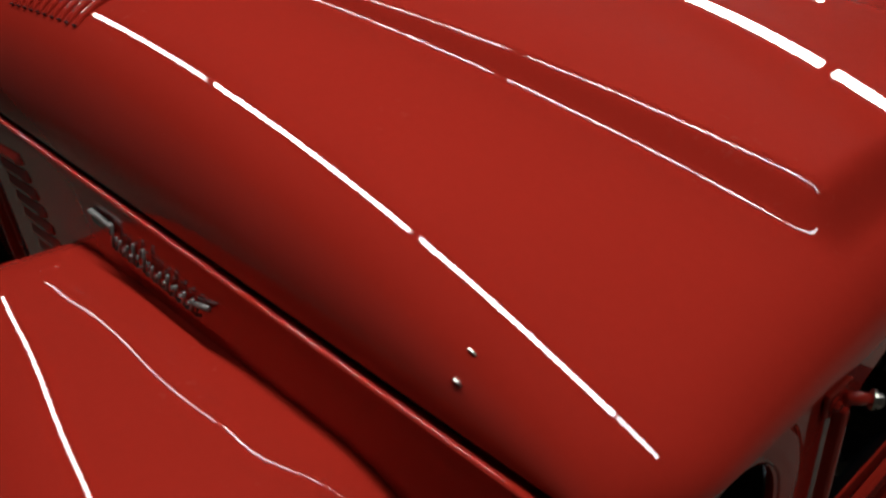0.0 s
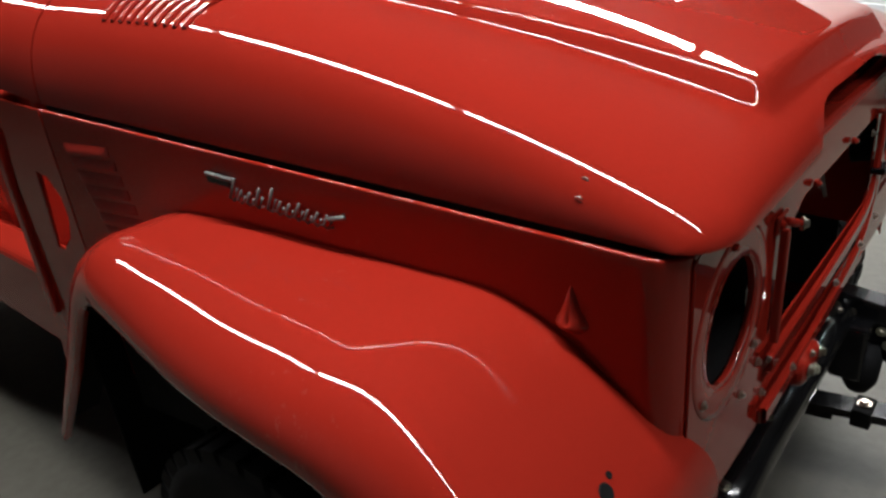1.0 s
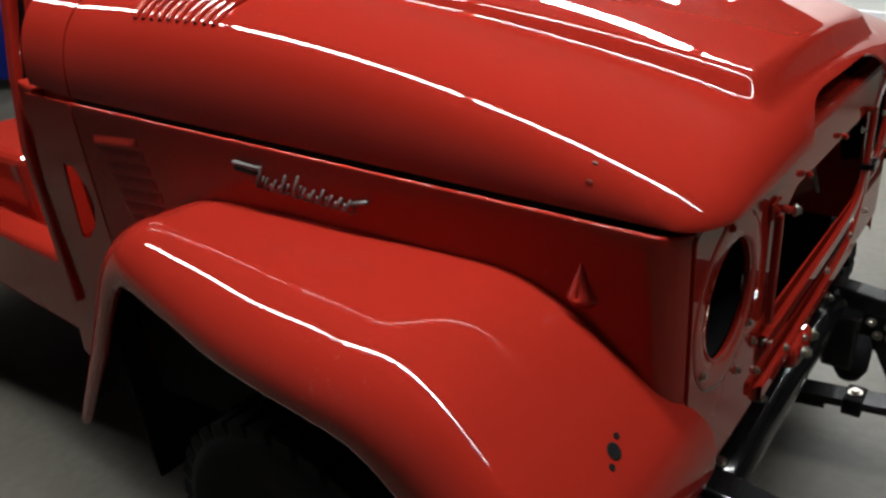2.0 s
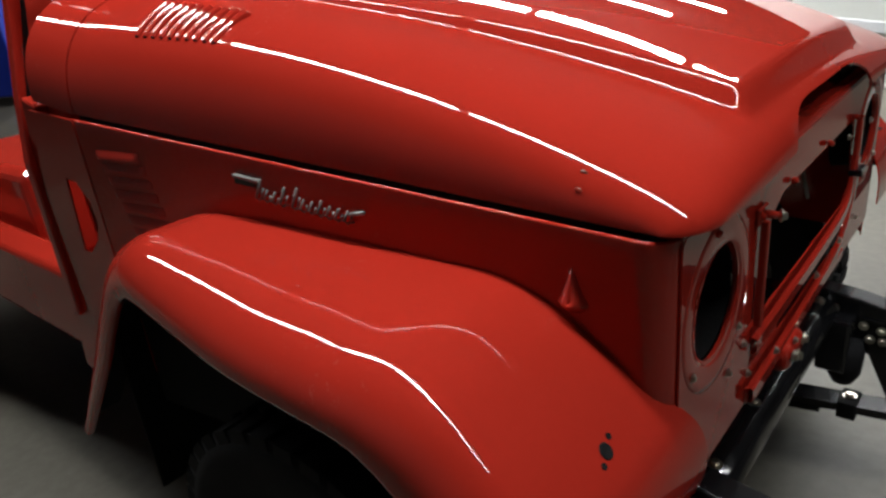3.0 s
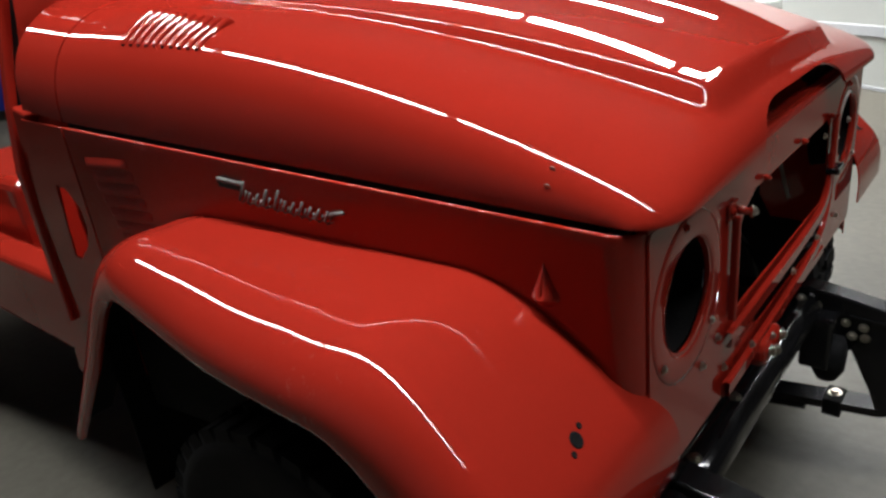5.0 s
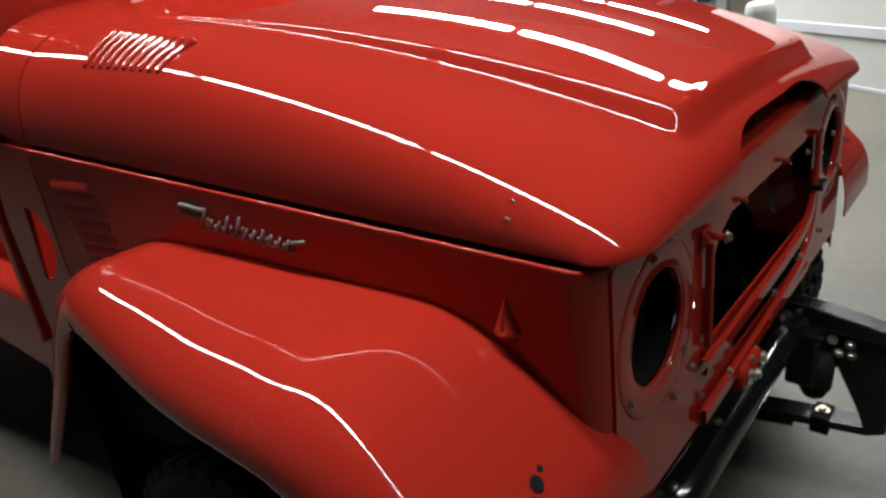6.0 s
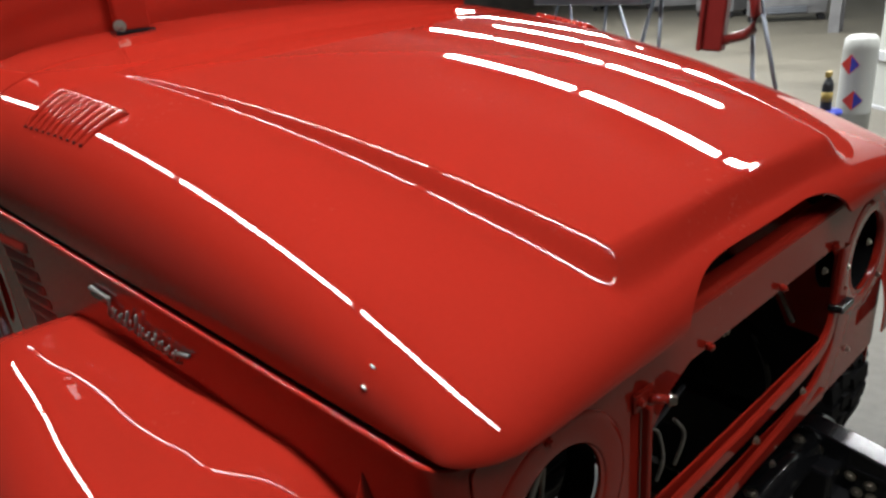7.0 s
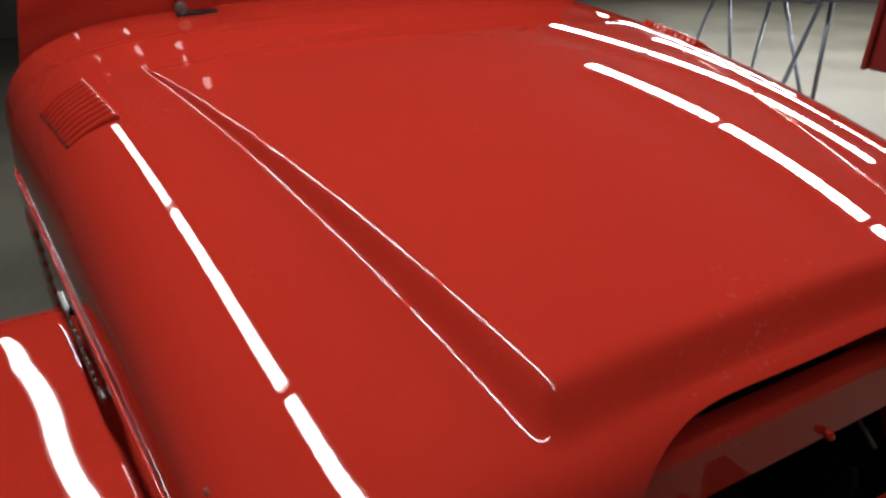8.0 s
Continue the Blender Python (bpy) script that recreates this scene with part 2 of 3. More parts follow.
# ---- the vehicle: shape of its nose ----
BODY_X, HOOD_REAR, HOOD_ROLL, HOOD_FRONT = -0.04, 0.025, 0.86, 1.085
GRILLE_X = 1.058


def side_y(x):
    """Half width of the nose at the seam under the hood."""
    return 0.719 - 0.127 * x


def seam_z(x):
    return 1.089 - 0.100 * (x - BODY_X)


def crown_z(x):
    u = x - BODY_X
    return 1.317 - 0.127 * u - 0.06 * u * u - 0.043 * u ** 3


CROWN_R = 10.4  # twice the crown's radius
STEP_TIP, STEP_END = 0.17, 1.024


def ramp(t, e=0.35):
    """A straight ramp with short rounded ends."""
    t = min(1.0, max(0.0, t))
    if t < e:
        return t * t / (2 * e) / (1 - e)
    if t > 1 - e:
        return 1 - (1 - t) ** 2 / (2 * e) / (1 - e)
    return (t - e / 2) / (1 - e)


def step_line(x):
    """Where the raised middle of the hood ends, and how wide its slope is."""
    f = min(1.0, max(0.0, (x - STEP_TIP) / (STEP_END - STEP_TIP)))
    return 0.494 - 0.189 * f, 0.004 + 0.038 * f, f


def step_lift(x, y):
    line, width, f = step_line(x)
    up = ramp((line - abs(y)) / width + 0.5)
    fade = 1 - smooth((x - STEP_END + 0.008) / 0.032)
    return (0.002 + 0.026 * f) * up * fade * min(1.0, f * 12)


def arch(y):
    """Height of the cut-out over the grille."""
    q = abs(y) / 0.238
    return 0.047 * max(0.0, 1 - q ** 5.5) ** 0.6 if q < 1 else 0.0


def hood_half(x):
    return side_y(x) - 0.006


def hood_base(x):
    return seam_z(x) + 0.002


def hood_power(x):
    return 10.8 + 10.6 * min(0.9, max(0.0, x))


EDGE = 0.84
SHOULDER = 0.46  # fullness of the shoulder's curve


def hood_columns(x):
    """Places across the hood, from the middle out: the share of the half width, denser at the crease and over the shoulder."""
    line, width, f = step_line(x)
    ys, n = hood_half(x), hood_power(x)
    q0, q1 = (line - 0.62 * width) / ys, (line + 0.62 * width) / ys
    out = [q0 * k / 26 for k in range(26)]
    out += [q0 + (q1 - q0) * k / 18 for k in range(18)]
    out += [q1 + (EDGE - q1) * k / 20 for k in range(20)]
    a0 = math.asin(EDGE ** (n / 2))
    for k in range(41):
        out.append(math.sin(a0 + (math.pi / 2 - a0) * k / 40) ** (2 / n))
    return out


def hood_top(x, y):
    """The height of the hood at a place on its flat part."""
    q = min(1.0, abs(y) / hood_half(x))
    R = 1 - q ** hood_power(x)
    z = hood_base(x) + (crown_z(x) - y * y / CROWN_R - hood_base(x)) * max(0.0, R) ** SHOULDER
    return z + (step_lift(x, y) if R > 0.02 else 0)


def hood_row(j, rows, roll_rows):
    """One line of points across the hood: rows along the top, then roll_rows down the front."""
    pts = []
    if j < rows:
        x = HOOD_REAR + (HOOD_ROLL - HOOD_REAR) * j / rows
        for q in hood_columns(x):
            y = q * hood_half(x)
            pts.append(Vector((x, y, hood_top(x, y))))
    else:
        t = (j - rows) / (roll_rows - 1)
        p, n = 10.0, hood_power(HOOD_ROLL)
        knee = math.asin(math.sqrt(0.86 ** p))
        down = math.asin(math.sqrt((0.86 * t / 0.45) ** p)) if t < 0.45 else knee + (math.pi / 2 - knee) * (t - 0.45) / 0.55
        ang0 = down
        x_mid = HOOD_ROLL + (HOOD_FRONT - HOOD_ROLL) * (math.sin(ang0) ** 2) ** (1 / p)
        for q in hood_columns(x_mid):
            R = max(0.0, 1 - q ** n)
            y0 = q * hood_half(HOOD_FRONT)
            H0 = crown_z(HOOD_FRONT) - y0 * y0 / CROWN_R - hood_base(HOOD_FRONT)
            c_end = min(1.0, (arch(y0) / H0) / R ** SHOULDER) if R > 1e-9 else 0.0
            ang = down / (math.pi / 2) * math.acos(c_end)
            k = max(0.0, (q - 0.86) / 0.14)
            reach = HOOD_FRONT - 0.046 * (1 - math.sqrt(max(0.0, 1 - k * k)))
            X = HOOD_ROLL + (reach - HOOD_ROLL) * (math.sin(ang) ** 2) ** (1 / p)
            Z = R ** SHOULDER * math.cos(ang)
            y = q * hood_half(X)
            z = hood_base(X) + (crown_z(X) - y * y / CROWN_R - hood_base(X)) * Z
            pts.append(Vector((X, y, z + (step_lift(X, y) if Z > 0.3 else 0))))
    return [Vector((p.x, -p.y, p.z)) for p in reversed(pts[1:])] + pts


def build_hood(parent):
    rows, roll_rows = 110, 56
    grid = [hood_row(j, rows, roll_rows) for j in range(rows + roll_rows)]
    ob = part("hood", grid_mesh(lambda i, j: grid[j][i], len(grid[0]), len(grid)), RED, parent, "glossy red hood with two long creases and rear louvres", smooth=True)
    shell(ob, 0.004)
    return ob


vehicle = tagged(new("off_road_vehicle"), "red classic off-road vehicle, stripped nose, freshly painted, on workshop floor", "off-road vehicle")
hood = build_hood(vehicle)


# ---- nose sides, grille panel, fenders ----
def build_side_panel(sign):
    """The upright side of the nose, with a rolled top and a rounded front corner."""
    NX, NZ = 90, 40

    def fn(i, j):
        t = i / (NX - 1)
        L = 0.8
        r = 0.042
        x_turn = GRILLE_X - 0.003 - r
        if t < L:
            x = HOOD_REAR + (x_turn - HOOD_REAR) * t / L
            y = side_y(x)
            nx, ny = 0.127, 1.0
        else:
            ang = (t - L) / (1 - L) * math.pi / 2
            x = x_turn + r * math.sin(ang)
            y = side_y(x_turn) - r * (1 - math.cos(ang))
            nx, ny = math.sin(ang), math.cos(ang)
        top = seam_z(x) - 0.006
        if j >= NZ - 8:
            k = (j - (NZ - 8)) / 6
            e = 0.003
            z = top - e + e * math.sin(min(k, 1.0) * math.pi / 2)
            off = -e * (1 - math.cos(min(k, 1.0) * math.pi / 2)) - (0.024 if j == NZ - 1 else 0)
            if j == NZ - 1:
                z -= 0.009
        else:
            z = 0.56 + (top - 0.003 - 0.56) * j / (NZ - 8)
            off = 0.0
        return (x + nx * off, sign * (y + ny * off), z)
    ob = part("side_panel", grid_mesh(fn, NX, NZ), RED, vehicle, "upright red inner fender panel", smooth=True)
    shell(ob, 0.003, -1)
    # column of louvres near the cowl
    for k in range(7):
        z = 1.017 - 0.0235 * k
        x0, x1 = 0.066 + 0.008 * k, 0.188 + 0.007 * k

        def lv(i, j, z=z, x0=x0, x1=x1):
            u, v = i / 14, j / 6
            x = x0 + (x1 - x0) * u
            end = min(1.0, min(u, 1 - u) / 0.14)
            h = 0.0045 * math.sqrt(max(0.0, end * (2 - end)))
            return (x, sign * (side_y(x) + 0.0008 + h * math.sin(v * math.pi / 2)), z + 0.008 - 0.016 * v)
        shell(part("louvre", grid_mesh(lv, 15, 7), RED, ob, smooth=True), 0.0015, -1)
    # drop-shaped pressing near the front corner
    def drop(i, j):
        r, a = i / 8, 2 * math.pi * j / 28
        up = max(0.0, math.sin(a))
        w = 0.019 * (1 - 0.80 * up ** 0.7)
        x = 0.947 + r * w * math.cos(a)
        z = 0.891 + r * (0.044 * up if up else 0.014 * math.sin(a))
        return (x, sign * (side_y(x) + 0.0006 + 0.011 * (1 - r * r) * (1.2 - 0.6 * up)), z)
    part("pressing", grid_mesh(drop, 9, 29), RED, ob, smooth=True)
    return ob


build_side_panel(-1)
build_side_panel(1)


def build_seal(sign):
    """Rubber strip that closes the gap under the hood's edge."""
    def fn(i, j):
        x = HOOD_REAR + (1.0 - HOOD_REAR) * i / 40
        y, z = side_y(x) - 0.012, seam_z(x)
        if x > 0.95:
            y -= 1.2 * (x - 0.95) ** 1.4
        dy, dz = ((0.0, -0.03), (0.0, 0.022), (-0.022, 0.022), (-0.022, -0.03))[j % 4]
        return (x, sign * (y + dy), z + dz)
    part("seal", grid_mesh(lambda i, j: fn(j, i), 4, 41, True), RUBBER, vehicle, "black rubber hood seal")
    front = [(1.0, sign * (side_y(0.95) - 0.045), 0.985), (1.012, sign * 0.50, 0.985), (1.012, sign * 0.28, 0.985)]
    part("seal", tube(front, 0.016, 8), RUBBER, vehicle)


build_seal(-1)
build_seal(1)


def bolt(parent, at, way, r=0.008, h=0.007, mat=None):
    """A hexagon bolt head with a washer, looking along a direction."""
    bm = lathe([(0.0, 0.0), (r * 1.5, 0.0), (r * 1.5, 0.002), (r * 1.02, 0.002)], 16)
    hexa = lathe([(r, 0.002), (r, h), (r * 0.8, h + 0.0015), (0.0, h + 0.0015)], 6)
    me = bpy.data.meshes.new("tmp")
    hexa.to_mesh(me)
    bm.from_mesh(me)
    hexa.free()
    bpy.data.meshes.remove(me)
    q = Vector(way).to_track_quat("Z", "Y").to_matrix().to_4x4()
    return part("bolt", bm, mat or ZINC, parent, m=Matrix.Translation(at) @ q)


def build_grille_panel():
    """Front plate with two lamp holes, a wide grille opening and a low slot."""
    top = seam_z(1.05) - 0.010
    rim = round_rect(-0.556, 0.602, 0.556, top, 0.012)
    holes = [ring_pts(s * 0.442, 0.846, 0.076, n=48) for s in (-1, 1)]
    holes.append([(-0.272, 0.745), (-0.262, 0.735), (0.262, 0.735), (0.285, 0.76), (0.285, 0.885), (0.265, 0.905), (-0.18, 0.905), (-0.225, 0.885), (-0.272, 0.84)])
    holes.append(round_rect(-0.15, 0.652, 0.29, 0.690, 0.018))
    ob = part("grille_panel", plate_with_holes(rim, holes, -0.003), RED, vehicle, "red front panel with empty lamp holes and grille opening", m=pose(GRILLE_X, 0, 0))
    soft_edges(ob, 0.0012)
    # rolled top that runs back under the hood
    def lip(i, j):
        y = -0.556 + 1.112 * i / 60
        a = j / 10 * math.pi / 2
        r = 0.012
        return (-0.001 - r * (1 - math.cos(a)) - (0.016 if j > 10 else 0) , y, top - 0.001 + r * math.sin(a) + (0.001 if j > 10 else 0))
    part("top_lip", grid_mesh(lip, 61, 12), RED, ob, smooth=True)
    for s in (-1, 1):
        # pressed ring round each lamp hole
        ring = lathe([(0.078, -0.010), (0.078, 0.0), (0.081, 0.0012), (0.096, 0.0006), (0.106, 0.0012), (0.113, 0.0008), (0.118, -0.002), (0.09, -0.012)], 56, "x")
        for f in [f for f in ring.faces if len(f.verts) > 8]:
            ring.faces.remove(f)
        part("lamp_ring", ring, RED, ob, smooth=True, m=pose(0.0005, s * 0.437, 0.840))
        bucket = lathe([(0.079, -0.01), (0.085, -0.05), (0.087, -0.055), (0.079, -0.05)], 40, "x")
        for f in [f for f in bucket.faces if len(f.verts) > 8]:
            bucket.faces.remove(f)
        part("lamp_bucket", bucket, UNDERSEAL, ob, smooth=True, m=pose(0, s * 0.442, 0.846))
        for a in (100, 215, 318):
            bolt(ob, (0.0025, s * 0.437 + 0.104 * math.cos(radians(a)), 0.840 + 0.104 * math.sin(radians(a))), (1, 0, 0), 0.0038, 0.003, RED if a == 100 else ZINC)
        # upright flange beside the opening
        part("flange", rbox((0.002, s * 0.288 - 0.004, 0.735), (0.014, s * 0.288 + 0.004, 0.90), 0.003), RED, ob)
    # lower rails, which curve up into the far upright
    def bar(points, half):
        line = spline(points, 70)

        def section(i, j):
            d = (line[min(j + 1, 69)] - line[max(j - 1, 0)]).normalized()
            u, v = ((-1, 0), (-1, 0.7), (-0.8, 1), (0.8, 1), (1, 0.7), (1, 0))[i]
            return (0.004 + 0.009 * v, line[j].x - d.y * half * u, line[j].y + d.x * half * u)
        return grid_mesh(section, 6, 70)
    part("lower_rail", bar(((0.292, 0.905), (0.292, 0.84), (0.286, 0.785), (0.262, 0.742), (0.20, 0.722), (0.05, 0.713), (-0.15, 0.710), (-0.30, 0.708)), 0.0125), RED, ob)
    part("lower_rail", bar(((0.310, 0.82), (0.306, 0.765), (0.285, 0.705), (0.235, 0.665), (0.15, 0.645), (0.0, 0.632), (-0.15, 0.626), (-0.30, 0.622)), 0.0125), RED, ob)
    part("lower_rail", rbox((-0.012, -0.30, 0.604), (0.006, 0.30, 0.628), 0.004), RED, ob)
    for y, z in ((-0.145, 0.913), (0.066, 0.914), (0.262, 0.913)):
        tab = part("tab", rbox((0.001, y - 0.005, z - 0.006), (0.007, y + 0.005, z + 0.003), 0.002), RED, ob)
        bolt(tab, (0.0072, y, z - 0.002), (1, 0, 0), 0.0034, 0.003, RED)
    arm = part("bracket", rbox((0.001, -0.310, 0.897), (0.006, -0.272, 0.921), 0.002), RED, ob)
    part("arm", tube([(0.008, -0.285, 0.908), (0.014, -0.272, 0.903), (0.018, -0.264, 0.900)], 0.0058, 12), RED, arm, smooth=True)
    bolt(arm, (0.019, -0.261, 0.899), (0.85, 0.5, -0.1), 0.006, 0.007)
    bolt(arm, (0.0065, -0.302, 0.910), (1, 0, 0), 0.0045, 0.004, RED)
    for y, z in ((-0.237, 0.672), (-0.332, 0.728), (-0.39, 0.712), (-0.02, 0.705), (0.14, 0.708), (0.30, 0.70), (0.335, 0.85), (0.40, 0.66), (0.43, 0.865), (0.23, 0.88), (-0.30, 0.66), (-0.26, 0.62), (-0.12, 0.628), (0.05, 0.62)):
        bolt(ob, (0.022 if z < 0.73 and abs(y) < 0.26 else 0.0015, y, z), (1, 0, 0), 0.0042, 0.0045)
    part("strap", rbox((0.0, 0.272, 0.790), (0.026, 0.322, 0.803), 0.003), BLACK, ob, "dark rubber strap")
    return ob


build_grille_panel()

# louvres on both rear shoulders of the hood
for s in (-1, 1):
    for k in range(10):
        xk = 0.190 + 0.0190 * k

        def rib(i, j, xk=xk, s=s):
            u, v = i / 24, 0.5 - 0.5 * math.cos(math.pi * j / 12)
            y = 0.600 - 0.157 * xk + 0.074 * u
            end = min(1.0, u / 0.10, (1 - u) / 0.16)
            h = 0.0085 * math.sqrt(max(0.0, end * (2 - end))) * (1.22 - 1.35 * u + 0.40 * u * u)
            x = xk + 0.0055 - 0.011 * v
            e = 0.003
            nz = Vector((0, -(hood_top(x, y + e) - hood_top(x, y - e)) / (2 * e), 1)).normalized()
            p = Vector((x, y, hood_top(x, y))) + nz * (0.0006 + h * max(0.0, math.sin(v * math.pi)) ** 0.25 * (0.90 + 0.2 * v))
            return (p.x, s * p.y, p.z)
        louvre = shell(part("louvre", grid_mesh(rib, 25, 13), RED, hood, smooth=True), 0.0014, -1)
        mouth = Vector(rib(24, 6))
        # no real opening: a black lens gives the shade under the louvre's end
        part("slot", lathe([(0.0, -0.0014), (0.0030, -0.001), (0.0040, 0.0), (0.0030, 0.001), (0.0, 0.0014)], 12), UNDERSEAL, louvre, "black lens for the shade in the louvre's open end",
             smooth=True, m=Matrix.Translation(mouth) @ pose(0, 0, 0, s * 28, 0, 0))
    # trim-clip holes on the skirt
    for dz in (0.0, -0.019):
        x, z = 0.950, 1.039 + dz * 0.85
        rise = (z - hood_base(x)) / (crown_z(x) - 0.034 - hood_base(x))
        y = hood_half(x) * (1 - rise ** (1 / SHOULDER)) ** (1 / hood_power(x))
        part("clip_hole", lathe([(0.0, 0.0), (0.0042, 0.0), (0.0042, 0.0016), (0.0028, 0.0020), (0.0, 0.0020)], 14, "y"), ZINC, hood,
             m=Matrix.Translation((x, s * y, z)) @ pose(0, 0, 0, -s * 20 if s < 0 else 20 - 180))


def build_emblem(sign):
    """Fender badge: a small bar plate, then two groups of slanted script strokes, drawn as plain shapes."""
    emblem = new("emblem")
    emblem.parent = vehicle
    emblem["label"] = "small tarnished metal badge, drawn as plain strokes"
    x0, z0 = 0.418, 1.006
    rot = pose(0, 0, 0, 0, 6.3, 0)
    part("plate", rbox((0, -0.002, -0.013), (0.046, 0.004, 0.003), 0.0015, 1), BLACK, emblem, m=rot)
    part("bar", rbox((-0.001, -0.004, -0.003), (0.051, 0.003, 0.003), 0.0015, 1), EMBLEM, emblem, m=rot)
    heights = (0.034, 0.019, 0.019, 0.030, 0, 0.034, 0.019, 0.019, 0.024, 0.019, 0.019, 0.019)
    x, base, lean, w = 0.042, -0.030, 0.30, 0.0135
    for h in heights:
        if not h:
            x += 0.007
            continue
        bm = bmesh.new()
        for pts in ([(x + w * 0.25, base + h), (x, base + 0.003), (x + w * 0.6, base)], [(x + w * 0.85, base + h * 0.6), (x + w * 0.65, base + 0.001), (x + w * 1.2, base + 0.005)]):
            tube([(px + (pz - base) * lean, -0.001, pz) for px, pz in pts], 0.0019, 6, bm)
        part("stroke", bm, EMBLEM, emblem, smooth=True, m=rot)
        x += w * 1.18
    part("stroke", tube([(x - 0.006, 0, -0.016), (x + 0.020, 0, -0.008)], 0.003, 6), EMBLEM, emblem, smooth=True, m=rot)
    emblem.matrix_basis = Matrix.Translation((x0, sign * (side_y(x0) + 0.004), z0)) @ pose(0, 0, 0, 0, 0, 7.2)
    return emblem


build_emblem(-1)


FENDER_LINE = ((-0.15, 0.43), (-0.045, 0.57), (0.058, 0.705), (0.136, 0.805), (0.192, 0.868), (0.254, 0.911), (0.33, 0.935), (0.46, 0.934), (0.62, 0.924), (0.76, 0.917),
               (0.855, 0.908), (0.925, 0.878), (0.985, 0.832), (1.030, 0.788), (1.064, 0.748), (1.080, 0.704), (1.082, 0.65), (1.066, 0.60))
FENDER_LIP = ((-0.15, 0.014), (0.05, 0.047), (0.30, 0.058), (0.60, 0.062), (0.95, 0.060), (1.07, 0.050))


FENDER_ROLL = [(p.x, p.y) for p in spline(((-0.2, 0.055), (0.15, 0.062), (0.35, 0.082), (0.55, 0.103), (0.72, 0.103), (0.85, 0.086), (0.97, 0.058), (1.2, 0.052)), 120)]


def build_fender(sign):
    N = 170
    line = spline(FENDER_LINE if sign < 0 else FENDER_LINE[:-1], N)

    def across(p):
        """Places across the fender at a point of its line: distance from the middle, drop below the line."""
        inner = side_y(min(p.x, 1.01)) - 0.004
        if p.x > 1.01:
            inner -= 0.036 * ((p.x - 1.01) / 0.05) ** 1.6
        rear = smooth((p.x + 0.15) / 0.35)
        wide = smooth((p.x - 0.13) / 0.60)
        outer = 0.828 + 0.049 * wide - (0.055 if sign > 0 else 0.0)
        roll = lerp_table(p.x, FENDER_ROLL)
        fall = lerp_table(p.x, FENDER_LIP) + 0.016
        flat = max(inner + 0.012, outer - roll)
        tilt = -0.010 * rear * (1 - smooth((p.x - 0.9) / 0.1))
        out = [(inner + (flat - inner) * k / 6, -tilt * (flat - inner) * k / 6) for k in range(6)]
        for k in range(37):
            a = math.pi / 2 * k / 36
            y = flat + (outer - flat) * math.sin(a)
            out.append((y, -tilt * (y - inner) - fall * (1 - math.cos(a))))
        d1 = out[-1][1]
        out += [(outer, d1 - 0.004), (outer, d1 - 0.008), (outer - 0.006, d1 - 0.011), (outer - 0.014, d1 - 0.010)]
        return out
    rows = []
    for i, p in enumerate(line):
        d = line[min(i + 1, N - 1)] - line[max(i - 1, 0)]
        d.normalize()
        rows.append([(p.x - d.y * off, sign * y, p.y + d.x * off) for y, off in across(p)])
    ob = part("fender", grid_mesh(lambda i, j: rows[i][j], N, len(rows[0])), RED, vehicle, "red flared fender with rolled edge, black underneath", smooth=True)
    ob.data.materials.append(UNDERSEAL)
    shell(ob, 0.003, -1).modifiers["thickness"].material_offset = 1
    # black liner of the wheel well
    def liner(i, j):
        x = 0.06 + 0.90 * i / 20
        return (x, sign * (side_y(x) + 0.005), 0.50 + (lerp_table(x, ((0.06, 0.70), (0.16, 0.86), (0.3, 0.925), (0.8, 0.90), (0.96, 0.81))) - 0.50) * j / 6)
    shell(part("wheel_well", grid_mesh(liner, 21, 7), UNDERSEAL, ob, smooth=True), 0.003, 1)
    # black sheet across the arch, put in for the deep shade behind it
    part("arch_shade", rbox((0.035, sign * 0.66 - 0.11, 0.30), (0.042, sign * 0.66 + 0.11, 0.72), 0.002), UNDERSEAL, ob)
    return ob


fender_right, fender_left = build_fender(-1), build_fender(1)


# ---- cowl, tub ----
def build_cowl():
    base = hood_row(0, 110, 56)

    def fn(i, j):
        p = base[i]
        k = 1 + 0.012 * j / 10
        return (HOOD_REAR - 0.007 - (0.215 - 0.078 * smooth((abs(p.y) - 0.45) / 0.2)) * j / 10, p.y * k, p.z + 0.0019 * j)
    ob = part("cowl", grid_mesh(fn, len(base), 11), RED, vehicle, "red cowl behind the hood", smooth=True)
    shell(ob, 0.004)


build_cowl()


